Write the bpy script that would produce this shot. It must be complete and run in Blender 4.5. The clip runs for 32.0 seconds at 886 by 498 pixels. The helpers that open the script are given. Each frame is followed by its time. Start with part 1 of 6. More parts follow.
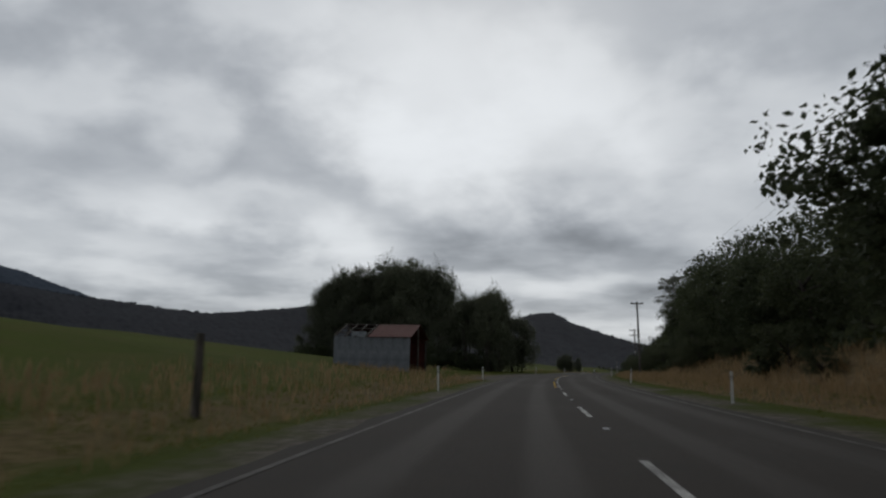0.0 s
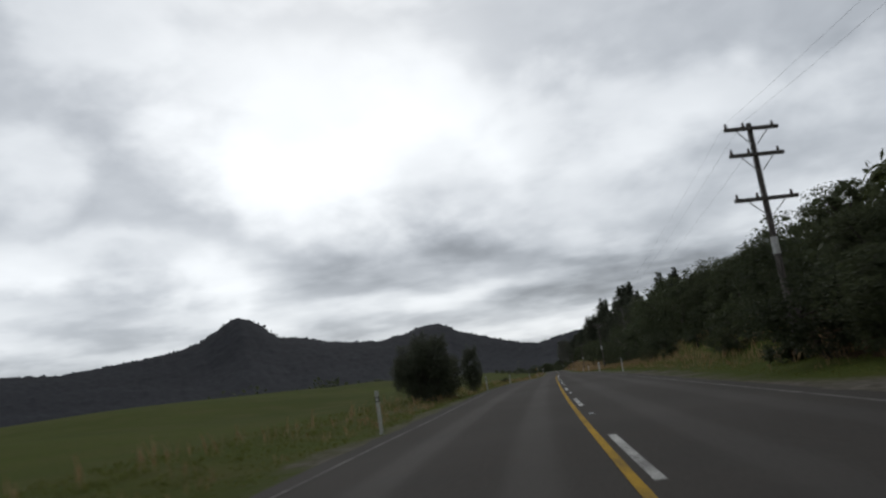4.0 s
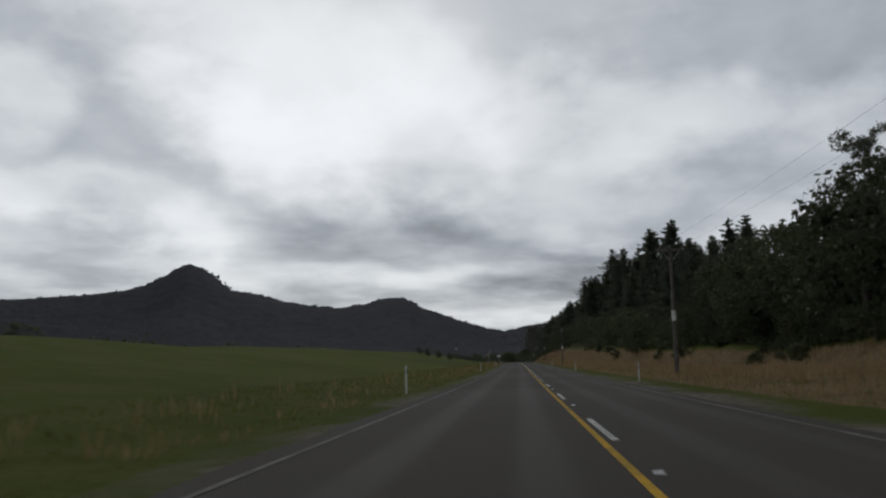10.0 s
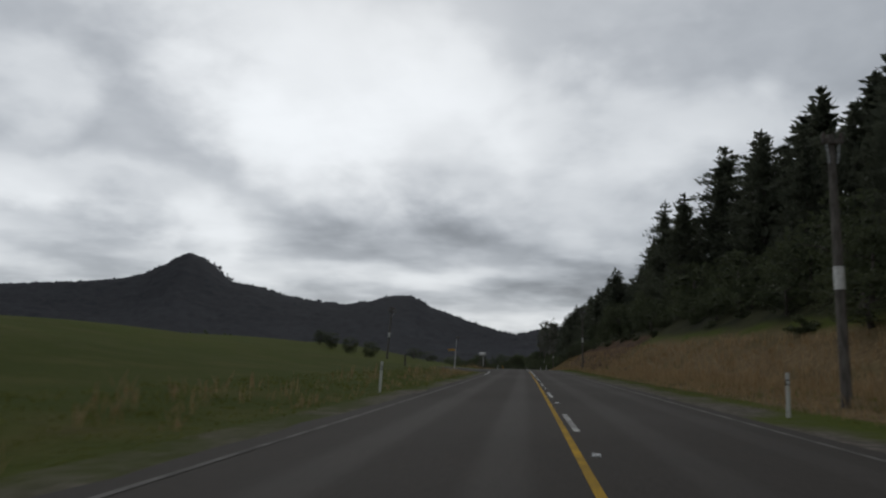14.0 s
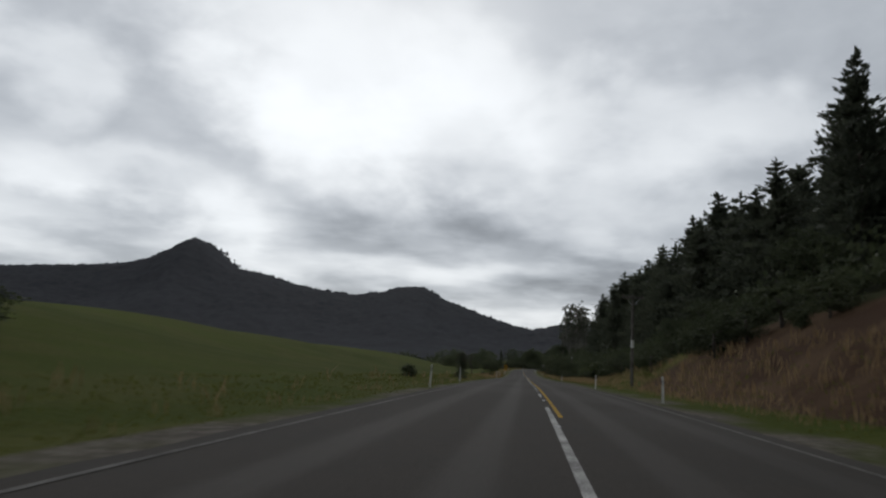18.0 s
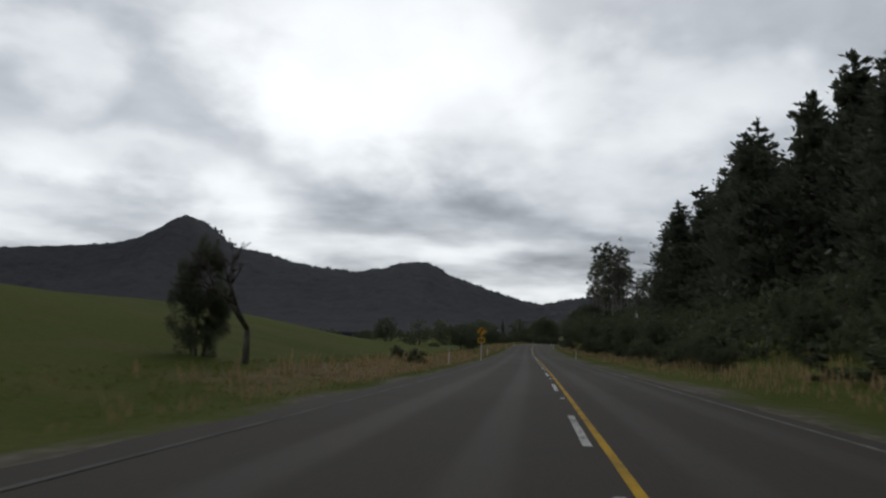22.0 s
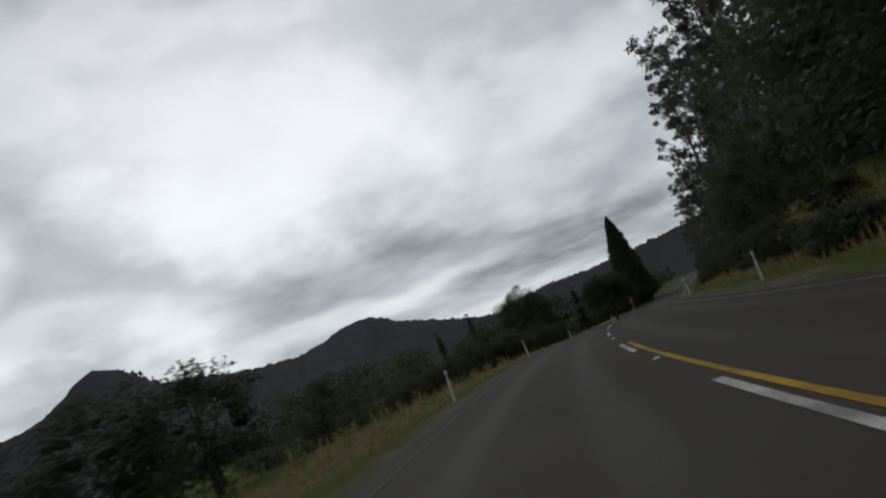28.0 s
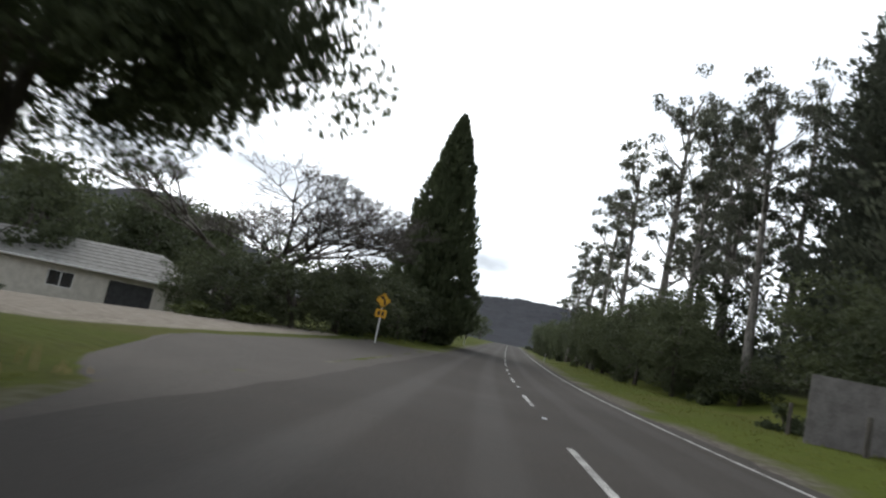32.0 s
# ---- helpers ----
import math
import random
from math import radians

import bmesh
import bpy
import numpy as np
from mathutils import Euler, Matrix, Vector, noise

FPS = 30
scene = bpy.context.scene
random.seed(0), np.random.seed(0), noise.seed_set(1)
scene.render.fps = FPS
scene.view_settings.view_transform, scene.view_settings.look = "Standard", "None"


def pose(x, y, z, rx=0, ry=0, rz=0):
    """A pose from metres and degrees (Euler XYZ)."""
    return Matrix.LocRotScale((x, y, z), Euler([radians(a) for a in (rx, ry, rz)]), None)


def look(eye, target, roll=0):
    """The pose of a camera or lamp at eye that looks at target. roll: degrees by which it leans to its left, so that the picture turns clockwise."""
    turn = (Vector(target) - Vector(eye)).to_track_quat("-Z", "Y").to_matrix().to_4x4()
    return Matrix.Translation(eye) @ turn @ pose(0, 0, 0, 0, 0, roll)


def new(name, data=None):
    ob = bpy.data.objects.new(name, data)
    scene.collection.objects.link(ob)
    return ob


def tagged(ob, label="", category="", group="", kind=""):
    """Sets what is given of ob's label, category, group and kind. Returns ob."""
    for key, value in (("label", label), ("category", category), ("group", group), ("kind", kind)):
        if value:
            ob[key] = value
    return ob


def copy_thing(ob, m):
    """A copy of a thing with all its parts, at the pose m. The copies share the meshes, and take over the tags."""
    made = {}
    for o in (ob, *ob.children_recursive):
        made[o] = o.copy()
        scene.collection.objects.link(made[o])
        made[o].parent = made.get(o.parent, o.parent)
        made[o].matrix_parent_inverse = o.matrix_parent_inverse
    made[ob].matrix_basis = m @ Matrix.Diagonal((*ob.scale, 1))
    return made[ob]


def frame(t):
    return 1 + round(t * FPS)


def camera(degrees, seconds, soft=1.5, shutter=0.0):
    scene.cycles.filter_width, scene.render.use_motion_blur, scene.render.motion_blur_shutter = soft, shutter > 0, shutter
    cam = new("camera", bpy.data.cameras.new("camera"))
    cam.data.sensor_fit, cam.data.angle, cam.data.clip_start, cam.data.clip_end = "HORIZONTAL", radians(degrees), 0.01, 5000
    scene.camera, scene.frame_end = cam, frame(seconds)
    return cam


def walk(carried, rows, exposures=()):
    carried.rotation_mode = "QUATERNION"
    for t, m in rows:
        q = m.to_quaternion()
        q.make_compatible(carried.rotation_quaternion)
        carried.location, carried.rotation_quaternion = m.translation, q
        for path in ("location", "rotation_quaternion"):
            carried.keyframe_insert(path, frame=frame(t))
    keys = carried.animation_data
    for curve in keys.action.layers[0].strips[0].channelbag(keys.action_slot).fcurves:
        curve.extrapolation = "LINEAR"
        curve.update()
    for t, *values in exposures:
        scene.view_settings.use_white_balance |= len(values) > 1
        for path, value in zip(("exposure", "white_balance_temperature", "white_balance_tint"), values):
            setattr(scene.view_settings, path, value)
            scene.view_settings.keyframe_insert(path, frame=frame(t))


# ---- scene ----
# the drive: seconds, place (x, y, z), pitch, heading to the right, lean to the right, in degrees
DRIVE = [
    (0, -1.78, 2.74, 0.96, 9.68, -17.96, -1.01),
    (1, -6.94, 29.98, 1.04, 10.10, -17.24, 3.77),
    (1.5, -9.35, 43.75, 1.10, 10.30, -15.70, 6.20),
    (2, -11.44, 57.51, 1.16, 10.20, -13.90, 8.30),
    (2.5, -12.85, 71.10, 1.22, 10.80, -12.90, 10.60),
    (3, -13.75, 84.84, 1.29, 11.13, -11.72, 13.20),
    (3.5, -14.61, 98.31, 1.35, 10.98, -9.75, 11.21),
    (5.5, -15.39, 145.27, 1.47, 9.91, -6.73, -2.29),
    (6, -15.62, 158.03, 1.45, 9.51, -6.38, -2.70),
    (6.5, -15.77, 171.71, 1.39, 9.24, -6.11, -2.24),
    (7, -15.87, 185.40, 1.30, 8.98, -5.94, -2.47),
    (7.5, -15.92, 199.08, 1.19, 8.78, -5.92, -2.21),
    (8, -15.93, 212.77, 1.05, 8.78, -6.01, -1.16),
    (8.5, -15.96, 226.45, 0.91, 8.86, -6.10, -0.56),
    (9, -15.99, 240.13, 0.77, 8.94, -6.09, -0.56),
    (9.5, -15.95, 253.58, 0.64, 8.96, -6.18, 0.19),
    (10, -15.93, 267.03, 0.52, 8.98, -6.18, 0.45),
    (10.5, -15.80, 280.48, 0.42, 8.96, -6.13, -0.43),
    (11, -15.68, 293.93, 0.34, 8.94, -6.29, -2.61),
    (11.5, -15.71, 307.65, 0.27, 8.79, -6.67, -3.76),
    (12, -15.74, 321.38, 0.21, 8.94, -6.75, -1.71),
    (12.5, -15.69, 335.10, 0.17, 9.17, -6.70, -0.43),
    (13, -15.65, 348.83, 0.14, 9.19, -6.84, -0.85),
    (16, -16.00, 428.02, 0.19, 8.95, -7.90, -2.22),
    (16.5, -16.18, 441.41, 0.23, 8.82, -8.18, -1.94),
    (17, -16.40, 454.80, 0.26, 8.99, -8.26, -0.75),
    (17.5, -16.60, 468.19, 0.26, 8.58, -8.49, -2.27),
    (18, -16.85, 481.58, 0.18, 8.66, -8.91, -3.00),
    (18.5, -17.15, 494.97, 0.04, 8.39, -9.05, -2.39),
    (19, -17.50, 508.36, -0.17, 8.21, -9.09, -2.79),
    (19.5, -17.96, 521.74, -0.41, 7.73, -9.30, -2.34),
    (20, -18.45, 535.13, -0.67, 7.35, -9.52, -0.69),
    (20.5, -18.96, 548.51, -0.96, 7.16, -9.61, -0.85),
    (21, -19.45, 561.90, -1.26, 7.07, -9.39, -0.31),
    (21.5, -19.86, 575.29, -1.56, 7.09, -9.33, -0.09),
    (22, -20.25, 588.67, -1.85, 6.90, -9.48, -1.88),
    (22.5, -20.71, 602.06, -2.14, 6.87, -9.66, -2.99),
    (23, -21.23, 615.44, -2.41, 6.94, -9.84, -4.80),
    (23.5, -21.90, 628.81, -2.65, 7.00, -10.20, -3.83),
    (24, -22.62, 642.19, -2.86, 6.96, -10.56, -2.65),
    (26.5, -26.23, 711.70, -3.43, 8.47, -10.86, 7.44),
    (27, -26.68, 725.43, -3.34, 9.20, -9.65, 8.10),
    (27.5, -26.97, 739.19, -3.23, 9.60, -7.40, 13.00),
    (28, -26.96, 752.96, -3.15, 9.36, -3.70, 20.90),
    (28.5, -26.32, 766.40, -3.08, 9.40, -1.10, 23.60),
    (29, -24.93, 779.82, -3.02, 9.30, 1.90, 23.50),
    (29.5, -22.89, 793.90, -3.05, 8.95, 6.10, 18.30),
    (30, -20.41, 806.71, -3.52, 8.99, 8.18, 7.02),
    (30.5, -17.51, 819.73, -3.75, 8.50, 10.01, -1.98),
    (31, -13.82, 833.13, -3.90, 8.00, 9.94, -3.89),
    (31.5, -10.63, 845.96, -4.09, 8.00, 9.09, -7.48),
    (32, -7.80, 858.86, -4.24, 7.20, 8.93, -11.56),
]
FOV = 65.02
# the road's line: seconds of driving at 26.8 m/s, heading to the right; and its grade, in degrees
HEADING = [(-1, -12.60), (0, -11.31), (1, -10.17), (2, -8.31), (3, -4.78), (4, -2.34), (5, -0.74), (6, -0.33), (8, 0.29), (10, 0.00), (13, -0.12), (16, -0.74), (18, -1.36), (20, -2.04), (22, -1.63), (24, -2.51), (25, -2.57), (26, -2.20), (27, -2.17), (28, -0.10), (29, 5.65), (30, 12.20), (30.6, 14.30), (31.2, 14.20), (31.7, 13.30), (32.5, 13.60), (34, 15.11), (36, 15.70)]
GRADE = [(0, 0.15), (4, 0.24), (8, -0.59), (12, -0.20), (15, 0.07), (17, 0.09), (18.5, -0.76), (21, -1.28), (24, -0.87), (26, -0.24), (27, 0.45), (27.7, 0.38), (28.3, 0.25), (28.8, 0.30), (29.2, 0.15), (29.55, -0.2), (29.85, -1.9), (30.15, -2.2), (30.4, -1.0), (30.7, -0.6), (31.3, -0.80), (32.1, -0.60), (32.8, 0.00), (33.6, 0.60), (36, 1.00), (42, 0.60), (60, 0.00)]

cam = camera(FOV, 32.0, soft=2.3, shutter=0.18)
EXPOSURES = [(0, -0.15), (1, -0.1), (2, 0.1), (3, 0.35), (6, 0.0), (13, 0.0), (16, 0.1), (20, 0.2), (24, 0.25), (27, 0.15), (29, 0.0), (30, 0.45), (31, 0.95), (32, 1.65)]
walk(cam, [(t, pose(x, y, z, 90 + pitch, 0, -right) @ pose(0, 0, 0, 0, 0, -lean)) for t, x, y, z, pitch, right, lean in DRIVE], EXPOSURES)

# ---------------------------------------------------------------- sky and sun
SUN_AZ, SUN_EL = -14.0, 38.0


def way(az, el):
    a, b = radians(az), radians(el)
    return Vector((math.sin(a) * math.cos(b), math.cos(a) * math.cos(b), math.sin(b)))


class Net:
    """A small helper to write node trees."""

    def __init__(self, tree):
        self.tree = tree
        self.tree.nodes.clear()

    def add(self, kind, **sets):
        node = self.tree.nodes.new(kind)
        for key, value in sets.items():
            if key == "op":
                node.operation = value
            elif key == "blend":
                node.data_type, node.blend_type = "RGBA", value
            elif key == "clamp":
                node.use_clamp = value
            elif key == "attr":
                node.attribute_name = value
        return node

    def plug(self, value, socket):
        if hasattr(value, "links"):
            self.tree.links.new(value, socket)
        elif value is not None:
            socket.default_value = value

    def math(self, op, a, b=None, clamp=False):
        node = self.add("ShaderNodeMath", op=op, clamp=clamp)
        self.plug(a, node.inputs[0]), self.plug(b, node.inputs[1])
        return node.outputs[0]

    def vmath(self, op, a, b=None):
        node = self.add("ShaderNodeVectorMath", op=op)
        self.plug(a, node.inputs[0]), self.plug(b, node.inputs[1])
        return node.outputs["Value"] if op in ("DOT_PRODUCT", "LENGTH") else node.outputs[0]

    def noise(self, vector, scale, detail=4.0, rough=0.55, distort=0.0):
        node = self.add("ShaderNodeTexNoise")
        self.plug(vector, node.inputs["Vector"])
        node.inputs["Scale"].default_value, node.inputs["Detail"].default_value = scale, detail
        node.inputs["Roughness"].default_value, node.inputs["Distortion"].default_value = rough, distort
        return node.outputs["Fac"]

    def ramp(self, value, low, high, to_low=0.0, to_high=1.0):
        node = self.tree.nodes.new("ShaderNodeMapRange")
        node.interpolation_type = "SMOOTHSTEP"
        self.plug(value, node.inputs[0])
        for i, v in enumerate((low, high, to_low, to_high)):
            node.inputs[1 + i].default_value = v
        return node.outputs[0]

    def mix(self, fac, a, b, blend="MIX"):
        node = self.add("ShaderNodeMix", blend=blend)
        self.plug(fac, node.inputs[0])
        self.plug(a if hasattr(a, "links") else (*a, 1), node.inputs[6])
        self.plug(b if hasattr(b, "links") else (*b, 1), node.inputs[7])
        return node.outputs[2]


def make_sky():
    world = bpy.data.worlds.new("overcast_sky")
    world.use_nodes = True
    scene.world = world
    n = Net(world.node_tree)
    ray = n.add("ShaderNodeTexCoord").outputs["Generated"]
    split = n.add("ShaderNodeSeparateXYZ")
    n.plug(ray, split.inputs[0])
    up = n.math("MAXIMUM", split.outputs[2], 0.0)
    # the cloud deck, seen in perspective: flatter and finer towards the horizon
    far = n.math("ADD", up, 0.13)
    deck = n.add("ShaderNodeCombineXYZ")
    n.plug(n.math("DIVIDE", split.outputs[0], far), deck.inputs[0])
    n.plug(n.math("DIVIDE", split.outputs[1], far), deck.inputs[1])
    squash = n.vmath("MULTIPLY", ray, (1.0, 1.0, 1.7))
    warp = n.noise(ray, 2.6, 4.0, 0.5)
    puff = n.noise(deck.outputs[0], 1.0, 5.0, 0.48, 0.15)
    streak = n.noise(deck.outputs[0], 2.4, 5.0, 0.5, 0.15)
    roll = n.noise(squash, 4.2, 5.0, 0.48, 0.15)
    fine = n.noise(squash, 14.0, 4.0, 0.5, 0.2)
    az = n.math("MULTIPLY", n.math("ARCTAN2", split.outputs[0], split.outputs[1]), 57.2958)
    el = n.math("MULTIPLY", n.math("ARCSINE", split.outputs[2]), 57.2958)
    # clouds bend the outlines of the bright and dark masses
    az = n.math("ADD", az, n.math("ADD", n.math("MULTIPLY", n.math("SUBTRACT", warp, 0.5), 22.0), n.math("MULTIPLY", n.math("SUBTRACT", fine, 0.5), 6.0)))
    lift = n.math("ADD", n.math("MULTIPLY", n.math("SUBTRACT", fine, 0.5), 3.0), n.math("MULTIPLY", n.math("SUBTRACT", roll, 0.5), 10.0))
    el = n.math("ADD", el, n.math("MULTIPLY", lift, n.ramp(split.outputs[2], 0.04, 0.30, 0.25, 1.0)))

    def mass(at_az, at_el, wide, high, gain):
        u = n.math("DIVIDE", n.math("SUBTRACT", az, at_az), wide)
        v = n.math("DIVIDE", n.math("SUBTRACT", el, at_el), high)
        fall = n.math("POWER", n.math("ADD", n.math("MULTIPLY", u, u), n.math("MULTIPLY", v, v)), 1.4)
        return n.math("MULTIPLY", n.math("POWER", 2.718, n.math("MULTIPLY", fall, -1.0)), gain)

    # grey puffs with paler rims above, thin layers low over the hills
    low = n.ramp(split.outputs[2], 0.10, 0.34, 1.0, 0.0)
    high = n.math("SUBTRACT", 1.0, low)
    shape = n.math("SUBTRACT", n.ramp(roll, 0.39, 0.60), 0.5)
    layer = n.math("SUBTRACT", n.ramp(puff, 0.34, 0.64), 0.5)
    thread = n.math("SUBTRACT", n.ramp(streak, 0.36, 0.66), 0.5)
    light = n.math("ADD", 0.485, n.math("MULTIPLY", shape, n.math("ADD", n.math("MULTIPLY", high, 0.15), 0.08)))
    light = n.math("ADD", light, n.math("MULTIPLY", layer, n.math("ADD", n.math("MULTIPLY", low, 0.09), 0.05)))
    light = n.math("ADD", light, n.math("MULTIPLY", thread, n.math("MULTIPLY", low, 0.13)))
    light = n.math("ADD", light, n.math("MULTIPLY", n.math("SUBTRACT", fine, 0.5), 0.15))
    for one in ((-15.5, 20.5, 13, 7.0, 0.50), (-25, 25, 9, 5, 0.14), (-8, 16, 6, 4, 0.12), (-10, 31, 22, 6, 0.14), (-40, 20, 17, 9, 0.08),
                (14, 24, 14, 6, 0.06), (10, 17.5, 9, 3, 0.12), (-40, 12.0, 8, 1.4, 0.26), (-30, 10.6, 8, 1.5, 0.20), (-23.5, 9.0, 4.5, 1.8, 0.36),
                (-9, 9.8, 11, 2.1, -0.13), (-17, 6.6, 10, 0.9, 0.16), (-6, 7.2, 7, 0.7, 0.10), (6, 6.2, 10, 2.2, -0.16), (1, 3.1, 10, 1.0, 0.30), (-45, 7.5, 9, 2.0, 0.18)):
        light = n.math("ADD", light, mass(*one))
    light = n.math("MAXIMUM", light, 0.13)
    light = n.math("DIVIDE", light, n.math("POWER", n.math("ADD", 1.0, n.math("POWER", n.math("DIVIDE", light, 0.93), 5.0)), 0.2))
    tint = n.mix(n.ramp(light, 0.15, 0.8), (0.92, 1.0, 1.11), (0.962, 1.0, 1.035))
    colour = n.mix(1.0, tint, n.mix(light, (0, 0, 0), (1, 1, 1)), "MULTIPLY")
    clear = n.tree.nodes.new("ShaderNodeTexSky")
    clear.sky_type, clear.sun_disc = "NISHITA", False
    clear.sun_elevation, clear.sun_rotation = radians(SUN_EL), radians(SUN_AZ)
    thin = n.mix(0.08, (0, 0, 0), clear.outputs[0])
    total = n.mix(0.05, colour, thin, "ADD")
    # dims the sky overhead and behind, mostly unseen, added to darken the land
    unseen_dim = n.math("MULTIPLY", n.ramp(split.outputs[2], 0.50, 0.85, 1.0, 0.30), n.ramp(n.vmath("DOT_PRODUCT", ray, way(SUN_AZ, 0)), -0.2, 0.70, 0.75, 1.0))
    total = n.mix(1.0, total, n.mix(unseen_dim, (0, 0, 0), (1, 1, 1)), "MULTIPLY")
    back = n.add("ShaderNodeBackground")
    n.plug(total, back.inputs[0])
    back.inputs[1].default_value = 1.0
    n.plug(back.outputs[0], n.add("ShaderNodeOutputWorld").inputs[0])


make_sky()
sun = new("sun", bpy.data.lights.new("sun", "SUN"))
sun.data.energy, sun.data.angle, sun.data.color = 0.5, radians(25), (1.0, 0.97, 0.92)
sun.matrix_world = look(way(SUN_AZ, SUN_EL) * 100, (0, 0, 0))

# ---------------------------------------------------------------- the road's line
SPEED = 26.8


def glide(x, nodes):
    """Smooth curve through (place, value) nodes."""
    xn, yn = np.array([a for a, _ in nodes], float), np.array([b for _, b in nodes], float)
    m = np.gradient(yn, xn)
    i = np.clip(np.searchsorted(xn, x) - 1, 0, len(xn) - 2)
    h = xn[i + 1] - xn[i]
    u = np.clip((x - xn[i]) / h, 0, 1)
    return yn[i] * (1 + 2 * u) * (1 - u) ** 2 + m[i] * h * u * (1 - u) ** 2 + yn[i + 1] * u * u * (3 - 2 * u) + m[i + 1] * h * u * u * (u - 1)


LINE_S = np.arange(-120, 1400, 2.0)
LINE_H = np.radians(glide(LINE_S / SPEED, HEADING))
LINE_G = np.radians(glide(LINE_S / SPEED, GRADE))


def summed(v):
    return np.concatenate([[0], np.cumsum((v[1:] + v[:-1]) / 2) * 2.0])


turn_mid = (LINE_H[1:] + LINE_H[:-1]) / 2
LINE_X = np.concatenate([[0], np.cumsum(np.sin(turn_mid)) * 2.0])
LINE_Y = np.concatenate([[0], np.cumsum(np.cos(turn_mid)) * 2.0])
LINE_Z = summed(LINE_G)
zero = int(np.searchsorted(LINE_S, 0))
LINE_X, LINE_Y, LINE_Z = LINE_X - LINE_X[zero], LINE_Y - LINE_Y[zero], LINE_Z - LINE_Z[zero]


def road_at(s):
    return [float(np.interp(s, LINE_S, v)) for v in (LINE_X, LINE_Y, LINE_Z, LINE_H)]


def flat(s, e):
    """World x, y of the place s metres along the road and e metres to the right of its centre line."""
    x, y, _, h = road_at(s)
    return x + e * math.cos(h), y - e * math.sin(h)


# ---------------------------------------------------------------- the land
def smooth(u):
    u = np.clip(u, 0, 1)
    return u * u * (3 - 2 * u)


# along the road (metres): toe of the right bank, its slope, how high it climbs
RIGHT_TOE = [(-200, 9), (60, 9), (100, 7.5), (130, 7), (200, 9), (240, 12), (330, 16), (400, 10), (440, 7), (520, 6.5), (600, 9), (680, 10), (735, 7.5), (800, 7), (850, 8), (880, 9.5), (1000, 10), (1400, 10)]
RIGHT_SLOPE = [(-200, .45), (60, .5), (110, .85), (160, .55), (240, .42), (330, .42), (420, .65), (500, .75), (560, .5), (640, .38), (740, .45), (790, .6), (850, .35), (900, .25), (1400, .2)]
RIGHT_TOP = [(-200, 16), (100, 18), (200, 22), (400, 34), (500, 30), (600, 22), (800, 26), (900, 16), (1000, 12), (1400, 20)]
# rise of the left field at its crest, and the fall to the valley
LEFT_RISE = [(-200, 4.6), (60, 3.8), (92, 1.8), (112, 0.2), (150, 0.5), (190, 2.8), (240, 3.4), (420, 3.2), (470, 3.6), (560, 4.4), (640, 4.5), (670, 4.0), (700, 2.0), (715, 0.2), (735, -2.8), (800, -3.2), (850, -0.8), (872, -0.8), (895, -1.8), (915, -1.7), (945, 0.3), (1400, 0.5)]


def land(x, y):
    """Height of the ground at arrays of world places."""
    x, y = np.asarray(x, float), np.asarray(y, float)
    s = np.interp(y, LINE_Y, LINE_S)
    h = np.interp(s, LINE_S, LINE_H)
    e = (x - np.interp(y, LINE_Y, LINE_X)) * np.cos(h)
    s = s + e * np.sin(h)
    base = np.interp(s, LINE_S, LINE_Z)
    toe, slope, top = np.interp(s, *zip(*RIGHT_TOE)), np.interp(s, *zip(*RIGHT_SLOPE)), np.interp(s, *zip(*RIGHT_TOP))
    climb = np.maximum(e - toe, 0) * slope
    right = top * (1 - np.exp(-climb / np.maximum(top, 1))) * smooth((e - toe + 2) / 5) + 0.25 * smooth((e - 4.2) / 4)
    rise = np.interp(s, *zip(*LEFT_RISE))
    d = -e
    left = rise * smooth((d - 6) / 36) - (rise + 7) * smooth((d - 48) / 260) - 0.12 * np.exp(-((d - 6.0) / 1.2) ** 2)
    wave = 0.25 * np.sin(x * .11 + y * .05) + 0.18 * np.sin(y * .17 - x * .06)
    rough = wave * smooth((np.abs(e) - 6) / 20)
    z = np.where(e > 0, right, left) + rough
    fade = smooth((np.abs(e) - 300) / 500)
    z = z * (1 - fade * np.where(e > 0, 0.3, 0.0))
    return base + z - 0.06 * (np.abs(e) < 4.9), e, s


def land_z(x, y):
    return float(land([x], [y])[0][0])


def spot(s, e, dz=0.0):
    x, y = flat(s, e)
    return Vector((x, y, land_z(x, y) + dz))


# ---------------------------------------------------------------- materials
def principled(name, rough=0.8, metal=0.0, spec=0.3):
    m = bpy.data.materials.new(name)
    m.use_nodes = True
    n = Net(m.node_tree)
    out, b = n.add("ShaderNodeOutputMaterial"), n.add("ShaderNodeBsdfPrincipled")
    n.plug(b.outputs[0], out.inputs[0])
    b.inputs["Roughness"].default_value, b.inputs["Metallic"].default_value = rough, metal
    b.inputs["Specular IOR Level"].default_value = spec
    return m, n, b


def bumped(n, b, height, strength=0.4, distance=0.03):
    node = n.add("ShaderNodeBump")
    node.inputs["Strength"].default_value, node.inputs["Distance"].default_value = strength, distance
    n.plug(height, node.inputs["Height"])
    n.plug(node.outputs[0], b.inputs["Normal"])


